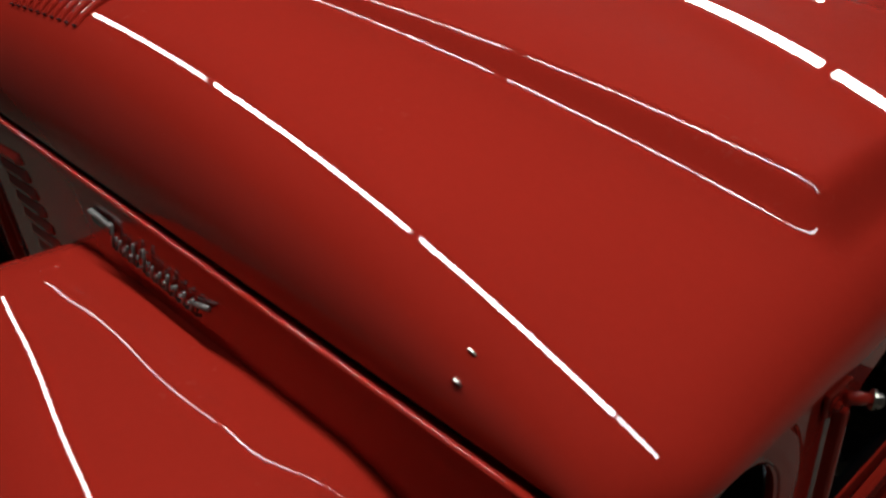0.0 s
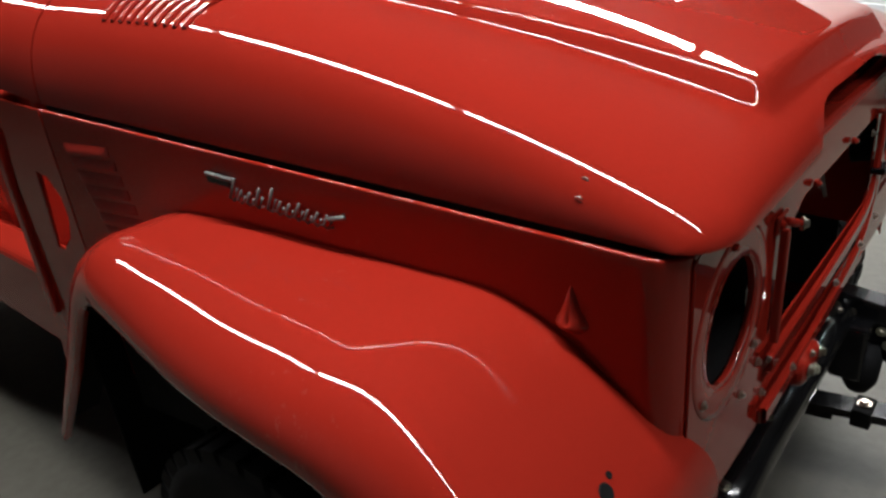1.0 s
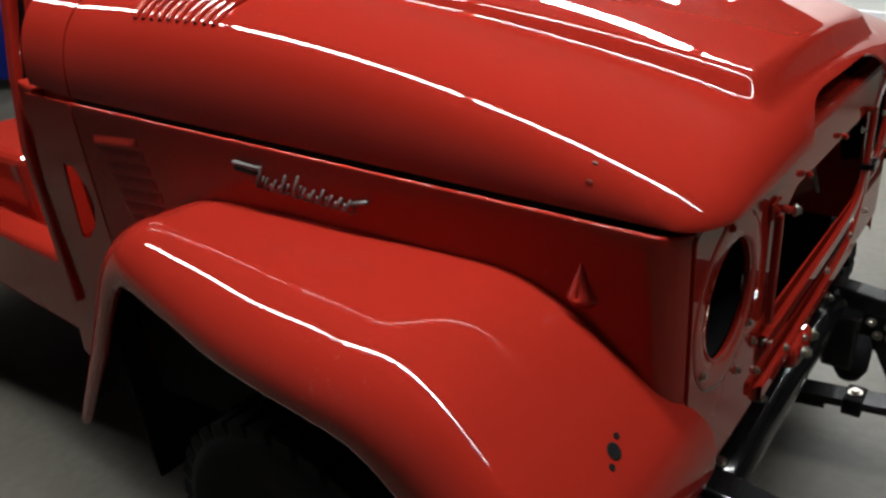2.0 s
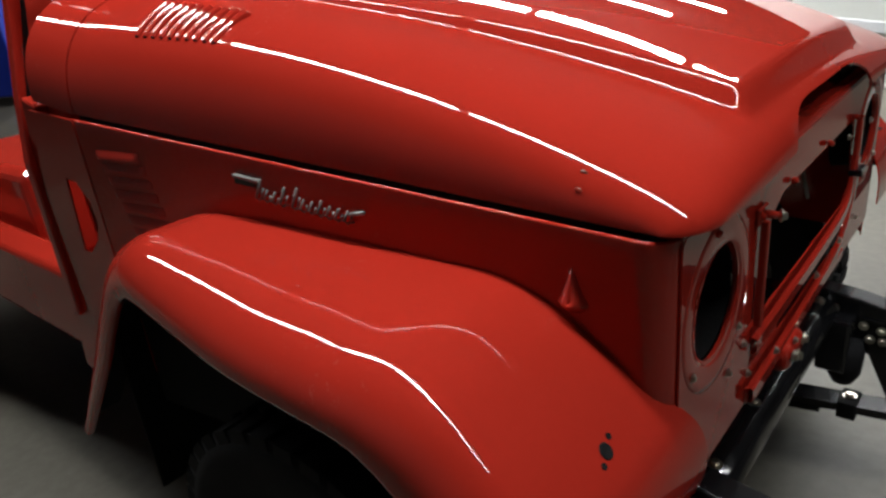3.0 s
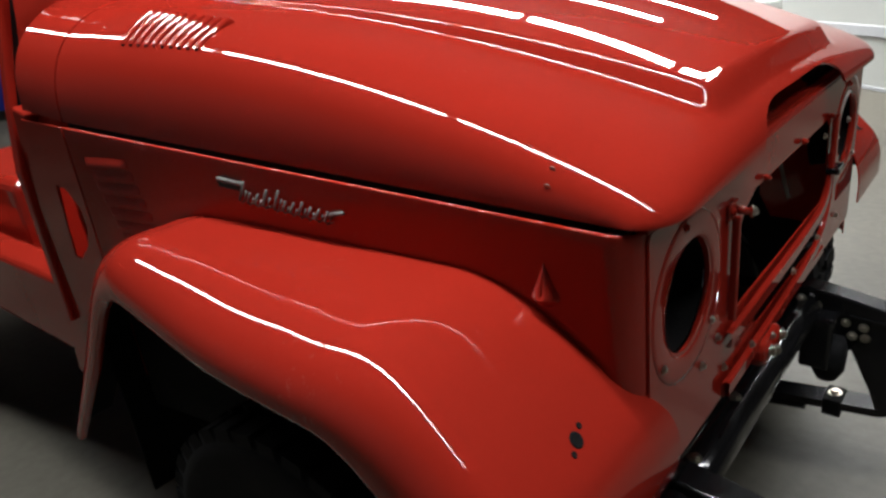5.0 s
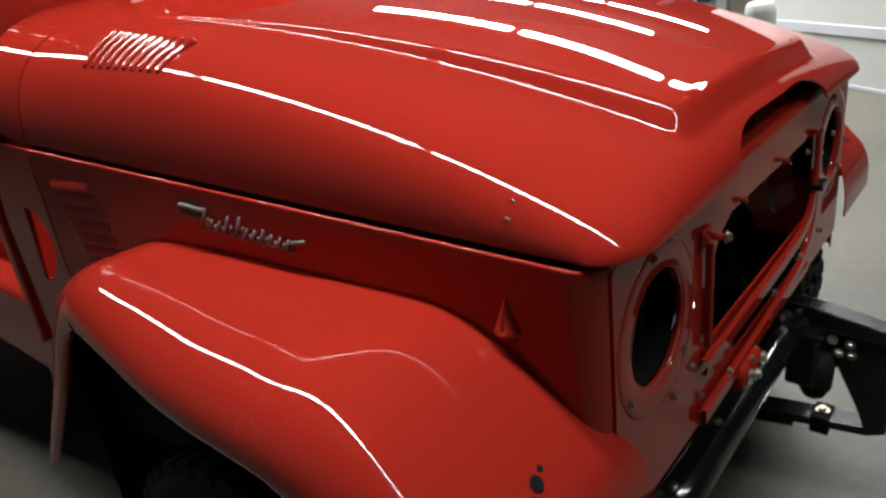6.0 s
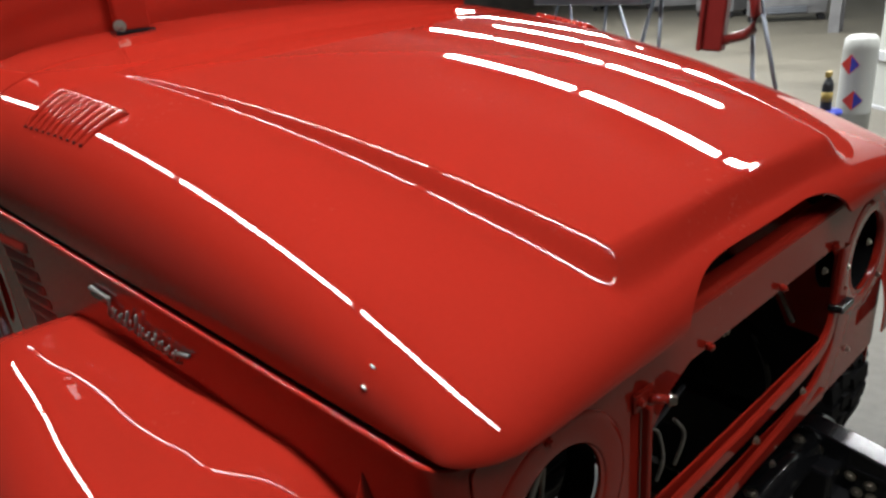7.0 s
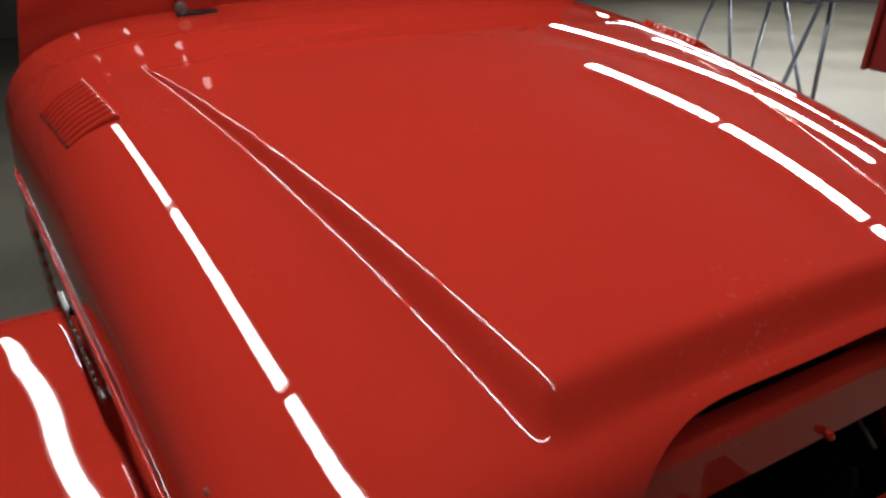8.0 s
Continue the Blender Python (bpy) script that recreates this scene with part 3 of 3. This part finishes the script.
def build_tub():
    for s in (-1, 1):
        rim = [(-0.33, 0.47), (-0.20, 0.47), (-0.05, 0.62), (0.018, 0.72), (0.018, 1.076), (-0.16, 1.084), (-0.205, 0.95), (-0.285, 0.62)]
        hole = [[(-0.092, 0.955), (-0.050, 0.95), (-0.012, 0.915), (-0.008, 0.880), (-0.035, 0.835), (-0.085, 0.80), (-0.112, 0.80)]]
        ob = part("cowl_side", plate_with_holes(rim, hole if s < 0 else [], -0.004 * s, "y"), RED, vehicle, "red cowl side panel")
        ob.data.transform(pose(0, s * 0.716, 0))
        soft_edges(ob, 0.0015)
        part("jamb", rbox((-0.06, -0.018, -0.34), (0.0, 0.018, 0.34), 0.006, m=pose(-0.230, s * 0.690, 0.76, 0, 13, 0)), RED, ob)
        part("cowl_gusset", rbox((-0.20, s * 0.676 - 0.008, 1.02), (0.015, s * 0.676 + 0.008, 1.11), 0.003), RED, ob)
        part("inner_cheek", rbox((-0.040, s * 0.655 - 0.003, 0.55), (0.03, s * 0.655 + 0.003, 1.04), 0.002), RED, ob)
        post = part("pillar", outline([(s * 0.728, 0.62), (s * 0.723, 0.969), (s * 0.702, 1.099), (s * 0.661, 1.296), (s * 0.620, 1.50), (s * 0.595, 1.50), (s * 0.636, 1.293), (s * 0.687, 1.09), (s * 0.698, 0.961), (s * 0.702, 0.62)], 0.03, "x"), RED, vehicle, m=pose(-0.265, 0, 0))
        soft_edges(post, 0.004)
        # dark strip that stands in for the shade between pillar and windshield base
        part("gap_shade", outline([(s * 0.690, 0.97), (s * 0.684, 1.09), (s * 0.640, 1.293), (s * 0.60, 1.50), (s * 0.56, 1.50), (s * 0.57, 1.293), (s * 0.60, 1.09), (s * 0.61, 0.97)], 0.012, "x"), RUBBER, post, m=pose(0.006, 0, 0))
        rocker = part("rocker", rbox((-1.6, s * 0.665 - 0.045, 0.50), (-0.30, s * 0.665 + 0.045, 0.705), 0.016, 3), RED, vehicle, "red door sill")
        part("ledge", rbox((-1.6, s * 0.60 - 0.05, 0.60), (-0.30, s * 0.60 + 0.03, 0.66), 0.012, 3), RED, rocker)
        part("tub_side", rbox((-2.5, s * 0.72 - 0.02, 0.45), (-1.25, s * 0.72 + 0.02, 0.88), 0.012), RED, vehicle)
    part("tub_floor", rbox((-2.5, -0.66, 0.54), (-0.12, 0.66, 0.57), 0.008), RED, vehicle)
    part("gearbox_tunnel", rbox((-1.5, -0.20, 0.57), (-0.12, 0.20, 0.80), 0.05, 4), RED, vehicle)
    part("seat_riser", rbox((-1.35, -0.60, 0.57), (-0.72, -0.22, 0.86), 0.03, 3), RED, vehicle)
    part("seat_riser", rbox((-1.35, 0.22, 0.57), (-0.72, 0.60, 0.86), 0.03, 3), RED, vehicle)
    part("firewall", rbox((-0.20, -0.655, 0.50), (-0.185, 0.655, 1.20), 0.004), RED, vehicle)
    part("door_latch", rbox((-0.40, -0.655, 0.88), (-0.35, -0.63, 0.95), 0.006), BLACK, vehicle)
    # windshield base: one upright bowed sheet with three shallow pressed ribs
    def sheet(i, j):
        y = -0.69 + 1.38 * j / 60
        side = smooth((abs(y) - 0.45) / 0.2)
        foot = 1.288 - 0.2 * y * y - 0.10 * smooth((abs(y) - 0.60) / 0.09)
        z = foot + (1.503 - 0.2 * y * y - foot) * i / 60
        x = -0.188 + 0.018 * side - 0.02 * (z - 1.288) + 0.0012 * math.cos(2 * math.pi * (z + 0.2 * y * y - 1.288) / 0.07)
        return (x, y * (1 - 0.05 * side * max(0.0, z - 1.10) / 0.19), z)
    shell(part("windshield_base", grid_mesh(sheet, 61, 61), RED, vehicle, "red bowed windshield base with pressed ribs", smooth=True), 0.003)
    hinge = part("hinge", rbox((-0.016, -0.034, 0.012), (0.012, 0.034, 0.22), 0.004), RED, vehicle, "dark red upright bracket on the cowl", m=pose(-0.125, -0.338, 1.302))
    part("foot", rbox((-0.022, -0.042, -0.004), (0.02, 0.040, 0.014), 0.004), BLACK, hinge)
    bolt(hinge, (0.014, -0.03, 0.022), (1, -0.4, 0.3), 0.008, 0.006)


build_tub()


# ---- chassis and wheels ----
def build_chassis():
    for s in (-1, 1):
        rail = part("chassis_rail", outline([(-2.3, 0.40), (-2.3, 0.52), (0.95, 0.52), (1.03, 0.545), (1.10, 0.535), (1.20, 0.515), (1.42, 0.515), (1.42, 0.42), (1.235, 0.405), (1.235, 0.27), (1.195, 0.255), (1.175, 0.31), (1.13, 0.405), (0.98, 0.41)], 0.055, "y"), BLACK, vehicle,
                    "black painted chassis rail", m=pose(0, s * 0.371 - 0.0275, -0.043))
        soft_edges(rail, 0.004, 2)
        part("top_flange", outline([(0.98, -0.004), (0.98, 0.059), (1.41, 0.059), (1.41, -0.004)], 0.006, "z"), BLACK, rail, m=pose(0, 0, 0.538) @ pose(0, 0, 0, -1.5, 2.5, 0))
        for x, z in ((1.055, 0.505), (1.065, 0.465), (1.115, 0.475), (1.13, 0.445), (1.15, 0.470), (1.155, 0.445), (1.06, 0.43)):
            bolt(rail, (x, -0.001, z), (0, -1, 0), 0.007, 0.007)
        spring = part("leaf_spring", outline([(0.0, 0.222), (0.0, 0.242), (0.5, 0.225), (0.9, 0.238), (1.20, 0.272), (1.225, 0.285), (1.235, 0.268), (1.20, 0.252), (0.9, 0.218), (0.5, 0.205)], 0.06, "y"), BLACK, vehicle,
                      "black leaf spring", m=pose(0, s * 0.371 - 0.03, -0.043))
        part("second_leaf", outline([(0.15, 0.205), (0.15, 0.218), (0.5, 0.203), (0.9, 0.216), (1.05, 0.233), (1.05, 0.221), (0.9, 0.202), (0.5, 0.188)], 0.06, "y"), BLACK, spring)
        part("clip", rbox((1.085, -0.004, 0.224), (1.125, 0.064, 0.268), 0.004), UNDERSEAL, spring)
        bolt(spring, (1.105, 0.03, 0.2685), (-0.1, 0, 1), 0.010, 0.008)
        part("bump_stop", lathe([(0.0, 0.34), (0.022, 0.335), (0.035, 0.36), (0.038, 0.41), (0.03, 0.44), (0.0, 0.44)], 20), RUBBER, rail, smooth=True, m=pose(1.09, -0.015, 0))
        part("bracket", rbox((1.035, -0.055, 0.37), (1.10, 0.0, 0.50), 0.008), BLACK, rail)
    cross = part("crossmember", tube([(1.030, y, 0.450) for y in (-0.43, -0.2, 0.0, 0.2, 0.43)], 0.034, 20), BLACK, vehicle, "glossy black front crossmember", smooth=True)
    part("web", rbox((0.95, -0.43, 0.40), (1.02, 0.43, 0.447), 0.008), BLACK, cross)
    for y in (-0.313, -0.12, 0.12, 0.32):
        bolt(cross, (1.026, y, 0.483), (0.0, 0, 1), 0.008, 0.007)
    tow = part("tow_bracket", rbox((1.046, -0.16, 0.578), (1.084, -0.06, 0.628), 0.018, 4), RED, vehicle, "red bracket under the grille")
    for y, z in ((-0.14, 0.61), (-0.11, 0.595), (-0.08, 0.612)):
        bolt(tow, (1.0845, y, z), (1, 0, 0), 0.007, 0.007)
    # unseen block and sheet, added to stop far lamps lighting the floor beneath
    light_block = part("light_block", rbox((-1.25, -0.22, 0.24), (-0.02, 0.24, 0.53), 0.05, 3), UNDERSEAL, vehicle, "unseen black block under the floor, stops far lamp light")
    part("light_stop", rbox((-1.7, -0.40, 0.225), (-0.30, 0.40, 0.235), 0.003), UNDERSEAL, light_block)
    # inside the empty engine bay
    part("bay_bar", rbox((0.80, -0.50, 0.62), (0.84, 0.50, 0.66), 0.006), BLACK, vehicle)
    part("steering_shaft", tube([(0.98, -0.30, 0.62), (0.6, -0.34, 0.74), (-0.15, -0.36, 0.98)], 0.016, 12), BLACK, vehicle, smooth=True)
    for k, pts in enumerate((((1.0, -0.492, 0.74), (1.025, -0.480, 0.80), (1.03, -0.462, 0.836), (1.02, -0.446, 0.81), (0.99, -0.438, 0.74)), ((1.0, -0.455, 0.76), (1.02, -0.437, 0.845), (1.02, -0.420, 0.868), (1.0, -0.402, 0.80)),
                             ((0.97, -0.125, 0.73), (0.965, -0.09, 0.70), (0.97, -0.082, 0.65), (0.965, -0.09, 0.61)), ((0.965, -0.045, 0.70), (0.97, -0.02, 0.66), (0.96, -0.028, 0.60)))):
        line = [(p.x, p.y, z) for p, z in zip(spline([(v[0], v[1]) for v in pts], 30), [q.y for q in spline([(v[1], v[2]) for v in pts], 30)])]
        part("wire", tube(line, 0.0032, 6), PALEWIRE, vehicle, "pale loose wire", smooth=True)
    part("prop_rod", tube([(0.97, 0.285, 0.805), (0.97, 0.372, 0.70)], 0.0045, 8), PALEWIRE, vehicle, "pale thin rod in the engine bay", smooth=True)
    part("stay", tube([(1.0, -0.27, 0.735), (0.90, 0.10, 0.66)], 0.004, 8), STEEL, vehicle, smooth=True)
    for y, z, x in ((0.10, 0.64, 0.845), (0.18, 0.66, 0.845), (0.36, 0.64, 0.845)):
        bolt(vehicle, (x, y, z), (1, 0, 0), 0.008, 0.007)


build_chassis()

TYRE_R, TYRE_W = 0.355, 0.23


def build_wheel(x, y):
    hub = new("wheel")
    hub.parent = vehicle
    W, R = TYRE_W, TYRE_R - 0.014
    prof = [(0.20, -W / 2 + 0.03), (0.25, -W / 2 + 0.01), (0.31, -W / 2), (0.35, -W / 2 + 0.008), (R - 0.004, -W / 2 + 0.022), (R, -W / 2 + 0.04), (R + 0.002, 0.0), (R, W / 2 - 0.04), (R - 0.004, W / 2 - 0.022), (0.35, W / 2 - 0.008), (0.31, W / 2), (0.25, W / 2 - 0.01), (0.20, W / 2 - 0.03)]
    tyre = part("tyre", lathe(prof, 72, "y"), RUBBER, hub, "black chunky off-road tyre", smooth=True)
    lugs = bmesh.new()
    n = 40
    for k in range(n):
        for side in (-1, 1):
            a = 360 * (k + (0.5 if side > 0 else 0)) / n
            m = pose(0, 0, 0, 0, a, 0)
            box(lugs, (-0.017, min(side * 0.012, side * 0.058), R - 0.004), (0.015, max(side * 0.012, side * 0.058), TYRE_R), m @ pose(0, 0, 0, 0, 0, side * 14))
            box(lugs, (-0.019, min(side * 0.064, side * (W / 2 - 0.004)), R - 0.045), (0.019, max(side * 0.064, side * (W / 2 - 0.004)), TYRE_R - 0.003), m)
    part("tread", lugs, RUBBER, tyre)
    rim = part("rim", lathe([(0.0, -0.05), (0.12, -0.05), (0.15, -0.08), (0.19, -0.085), (0.205, -0.1), (0.205, 0.1), (0.19, 0.085), (0.15, 0.05), (0.0, 0.05)], 48, "y"), BLACK, hub, "dark steel rim", smooth=True)
    for k in range(6):
        a = radians(60 * k)
        bolt(rim, (0.07 * math.cos(a), -0.051 if y < 0 else 0.051, 0.07 * math.sin(a)), (0, -1 if y < 0 else 1, 0), 0.009, 0.012)
    hub.matrix_basis = pose(x, y, TYRE_R)
    return hub


for wx in (0.64, -1.80):
    part("axle", tube([(wx, -0.62, TYRE_R), (wx, 0.62, TYRE_R)], 0.04, 14), BLACK, vehicle, smooth=True)
    for wy in (-0.72, 0.72):
        build_wheel(wx, wy)

# marks on the fenders: black discs for the shade in the missing marker lamp's mounting holes
line = spline(FENDER_LINE, 400)
at = min(range(1, 399), key=lambda k: abs(line[k].x - 1.036) + (0 if line[k].y > 0.7 else 9))
down = (line[at + 1] - line[at - 1]).normalized()
for s in (-1, 1):
    fender = fender_right if s < 0 else fender_left
    for du, dy, r in ((0.0, 0.0, 0.0085), (-0.0085, -0.016, 0.0035), (0.0085, 0.016, 0.0035)):
        spot = Vector((line[at].x + down.x * du - down.y * 0.0003, s * (0.694 + dy), line[at].y + down.y * du + down.x * 0.0003))
        part("lamp_hole_shade", lathe([(0.0, 0.0), (r * 1.15, 0.0), (r, 0.0012), (0.0, 0.0006)], 16), UNDERSEAL, fender,
             m=Matrix.Translation(spot) @ Vector((-down.y, 0, down.x)).to_track_quat("Z", "Y").to_matrix().to_4x4())


# ---- things behind the vehicle ----
def trestle(x, y, z, w, d, turn):
    st = new("work_stand")
    for sx in (-1, 1):
        for sy in (-1, 1):
            part("leg", tube([(sx * w * 0.25, sy * d * 0.1, z), (sx * w * 0.5, sy * d, 0.0)], 0.008, 8), STEEL, st, smooth=True)
        part("brace", tube([(sx * w * 0.40, -d * 0.6, z * 0.4), (sx * w * 0.40, d * 0.6, z * 0.4)], 0.008, 8), STEEL, st, smooth=True)
    part("top_bar", rbox((-w * 0.55, -0.03, z), (w * 0.55, 0.03, z + 0.04), 0.006), STEEL, st)
    st.matrix_basis = pose(x, y, 0, 0, 0, turn)
    return tagged(st, "grey steel folding work stand on the concrete floor", "work stand", "folding work stands")


trestle(0.02, 1.75, 1.20, 0.75, 0.38, 8)
trestle(-0.75, 2.05, 1.16, 0.7, 0.36, -12)


MAROON = material("dark_red_paint", (0.16, 0.014, 0.012), rough=0.35, coat=0.5, vary=0.15, scale=12, fine=200)


def red_bracket():
    b = new("painted_bracket")
    part("plate", rbox((0.0, -0.03, 0.0), (0.085, 0.03, 0.27), 0.012, 3), MAROON, b)
    part("flange", rbox((-0.02, -0.045, 0.0), (0.0, 0.045, 0.27), 0.006), MAROON, b)
    bm = tube([(0.08, 0, 0.045), (0.165, 0, 0.075), (0.195, 0, 0.10), (0.20, 0, 0.16), (0.185, 0, 0.22), (0.15, 0, 0.245), (0.08, 0, 0.25)], 0.022, 12)
    part("loop", bm, MAROON, b, smooth=True)
    b.matrix_basis = pose(0.095, 1.62, 1.02, 0, 4, 6) @ Matrix.Scale(0.85, 4)
    return tagged(b, "dark red painted bracket with a loop, hung on a stand", "vehicle part")


red_bracket()


def white_drum():
    d = new("white_drum")
    part("body", lathe([(0.0, 0.0), (0.092, 0.0), (0.10, 0.02), (0.10, 0.30), (0.104, 0.31), (0.10, 0.32), (0.10, 0.70), (0.094, 0.765), (0.07, 0.785), (0.0, 0.79)], 40), WALLPAINT, d, smooth=True)
    for z, a in ((0.62, -100), (0.40, -78)):
        lab = outline([(0, -0.062), (0.058, 0), (0, 0.062), (-0.058, 0)], 0.002, "y")
        part("diamond_label", lab, HAZARD_RED, d, "red and blue diamond hazard label", m=Matrix.Translation((0.102 * math.cos(radians(a)), 0.102 * math.sin(radians(a)), z)) @ pose(0, 0, 0, 0, 0, a + 90))
        lab = outline([(0.004, -0.054), (0.055, 0), (0.004, 0.054)], 0.001, "y")
        part("label_half", lab, HAZARD_BLUE, d, m=Matrix.Translation((0.1045 * math.cos(radians(a)), 0.1045 * math.sin(radians(a)), z)) @ pose(0, 0, 0, 0, 0, a + 90))
    d.matrix_basis = pose(-0.15, 4.05, 0)
    return tagged(d, "white steel drum with red and blue diamond labels", "drum")


HAZARD_RED = material("label_red", (0.55, 0.04, 0.03), rough=0.5, vary=0.1)
HAZARD_BLUE = material("label_blue", (0.03, 0.04, 0.35), rough=0.5, vary=0.1)
DARKPLASTIC = material("dark_plastic", (0.02, 0.022, 0.025), rough=0.35, vary=0.2)
YELLOW = material("yellow_plastic", (0.30, 0.21, 0.04), rough=0.45, vary=0.1)
BLUE = material("blue_painted_steel", (0.01, 0.03, 0.32), rough=0.35, coat=0.4, vary=0.15)
CARD = material("dull_machine_grey", (0.10, 0.10, 0.10), rough=0.6, vary=0.3)
white_drum()


def stool_with_bottle():
    st = new("low_stool")
    part("seat", lathe([(0.0, 0.345), (0.092, 0.345), (0.097, 0.355), (0.092, 0.372), (0.0, 0.375)], 32), BLUE, st, smooth=True)
    for a in (45, 135, 225, 315):
        part("leg", tube([(0.07 * math.cos(radians(a)), 0.07 * math.sin(radians(a)), 0.345), (0.14 * math.cos(radians(a)), 0.14 * math.sin(radians(a)), 0.0)], 0.011, 8), STEEL, st, smooth=True)
    st.matrix_basis = pose(-0.21, 3.75, 0)
    tagged(st, "low round stool with a blue top and steel legs", "stool")
    b = new("spray_bottle")
    part("body", lathe([(0.0, 0.0), (0.030, 0.0), (0.032, 0.01), (0.032, 0.15), (0.022, 0.18), (0.013, 0.19), (0.013, 0.2), (0.0, 0.2)], 24), DARKPLASTIC, b, smooth=True)
    part("label", lathe([(0.0325, 0.05), (0.0328, 0.05), (0.0328, 0.11), (0.0325, 0.11)], 24), YELLOW, b, "worn yellow paper label", smooth=True)
    part("nozzle", rbox((-0.012, -0.04, 0.2), (0.012, 0.018, 0.235), 0.005), YELLOW, b)
    b.matrix_basis = pose(-0.21, 3.75, 0.3752)
    tagged(b, "dark spray bottle with a yellow label, on the stool", "bottle")


stool_with_bottle()
bucket = new("black_bucket")
part("body", lathe([(0.0, 0.0), (0.12, 0.0), (0.15, 0.34), (0.156, 0.36), (0.148, 0.36), (0.14, 0.33), (0.0, 0.02)], 36), DARKPLASTIC, bucket, smooth=True)
part("rim", lathe([(0.149, 0.33), (0.160, 0.335), (0.160, 0.362), (0.149, 0.365)], 36), DARKPLASTIC, bucket, smooth=True)
bucket.matrix_basis = pose(-0.43, 3.35, 0)
tagged(bucket, "black plastic bucket on the floor", "bucket")


def machine(x, y, w, d, h, turn, mat, name, label):
    m = new(name)
    part("body", rbox((-w / 2, -d / 2, 0.12), (w / 2, d / 2, h), 0.03, 3), mat, m)
    for k in range(3):
        z = 0.2 + (h - 0.3) * k / 3
        dr = part("drawer", rbox((-w / 2 + 0.03, -d / 2 - 0.018, z), (w / 2 - 0.03, -d / 2 - 0.002, z + (h - 0.3) / 3 - 0.03), 0.006), mat, m)
        part("handle", rbox((-w / 4, -d / 2 - 0.045, z + (h - 0.3) / 3 - 0.08), (w / 4, -d / 2 - 0.019, z + (h - 0.3) / 3 - 0.06), 0.004), STEEL, dr)
    for sx in (-1, 1):
        for sy in (-1, 1):
            part("castor", lathe([(0.0, -0.02), (0.055, -0.02), (0.06, 0.0), (0.055, 0.02), (0.0, 0.02)], 20, "y"), RUBBER, m, m=pose(sx * (w / 2 - 0.08), sy * (d / 2 - 0.06), 0.06))
    m.matrix_basis = pose(x, y, 0, 0, 0, turn)
    tagged(m, label, "tool cabinet")


machine(-7.4, 15.4, 2.0, 0.7, 0.9, 20, CARD, "tool_cabinet", "dull dark grey tool cabinet by the far wall")
machine(-9.8, 15.9, 1.6, 0.7, 1.1, 15, CARD, "tool_cabinet", "tall dull grey tool cabinet by the far wall")
machine(-9.5, 2.6, 1.1, 0.7, 1.4, -60, BLUE, "tool_cabinet", "blue painted steel tool cabinet with drawers")
machine(-4.25, 12.7, 1.3, 0.6, 0.42, 25, CARD, "tool_cabinet", "low dark grey tool chest on castors")
machine(-5.9, 13.6, 0.9, 0.6, 0.75, -10, CARD, "tool_cabinet", "dark grey tool chest on castors")


def column(x, y):
    bm = outline([(-0.08, -0.08), (0.08, -0.08), (0.08, -0.06), (0.012, -0.06), (0.012, 0.06), (0.08, 0.06), (0.08, 0.08), (-0.08, 0.08), (-0.08, 0.06), (-0.012, 0.06), (-0.012, -0.06), (-0.08, -0.06)], 3.7, "z")
    ob = part("column", bm, CARD, m=pose(x, y, 0))
    soft_edges(ob, 0.004)
    tagged(ob, "dark steel roof column", "column", kind="structure")


column(-2.75, 10.95)
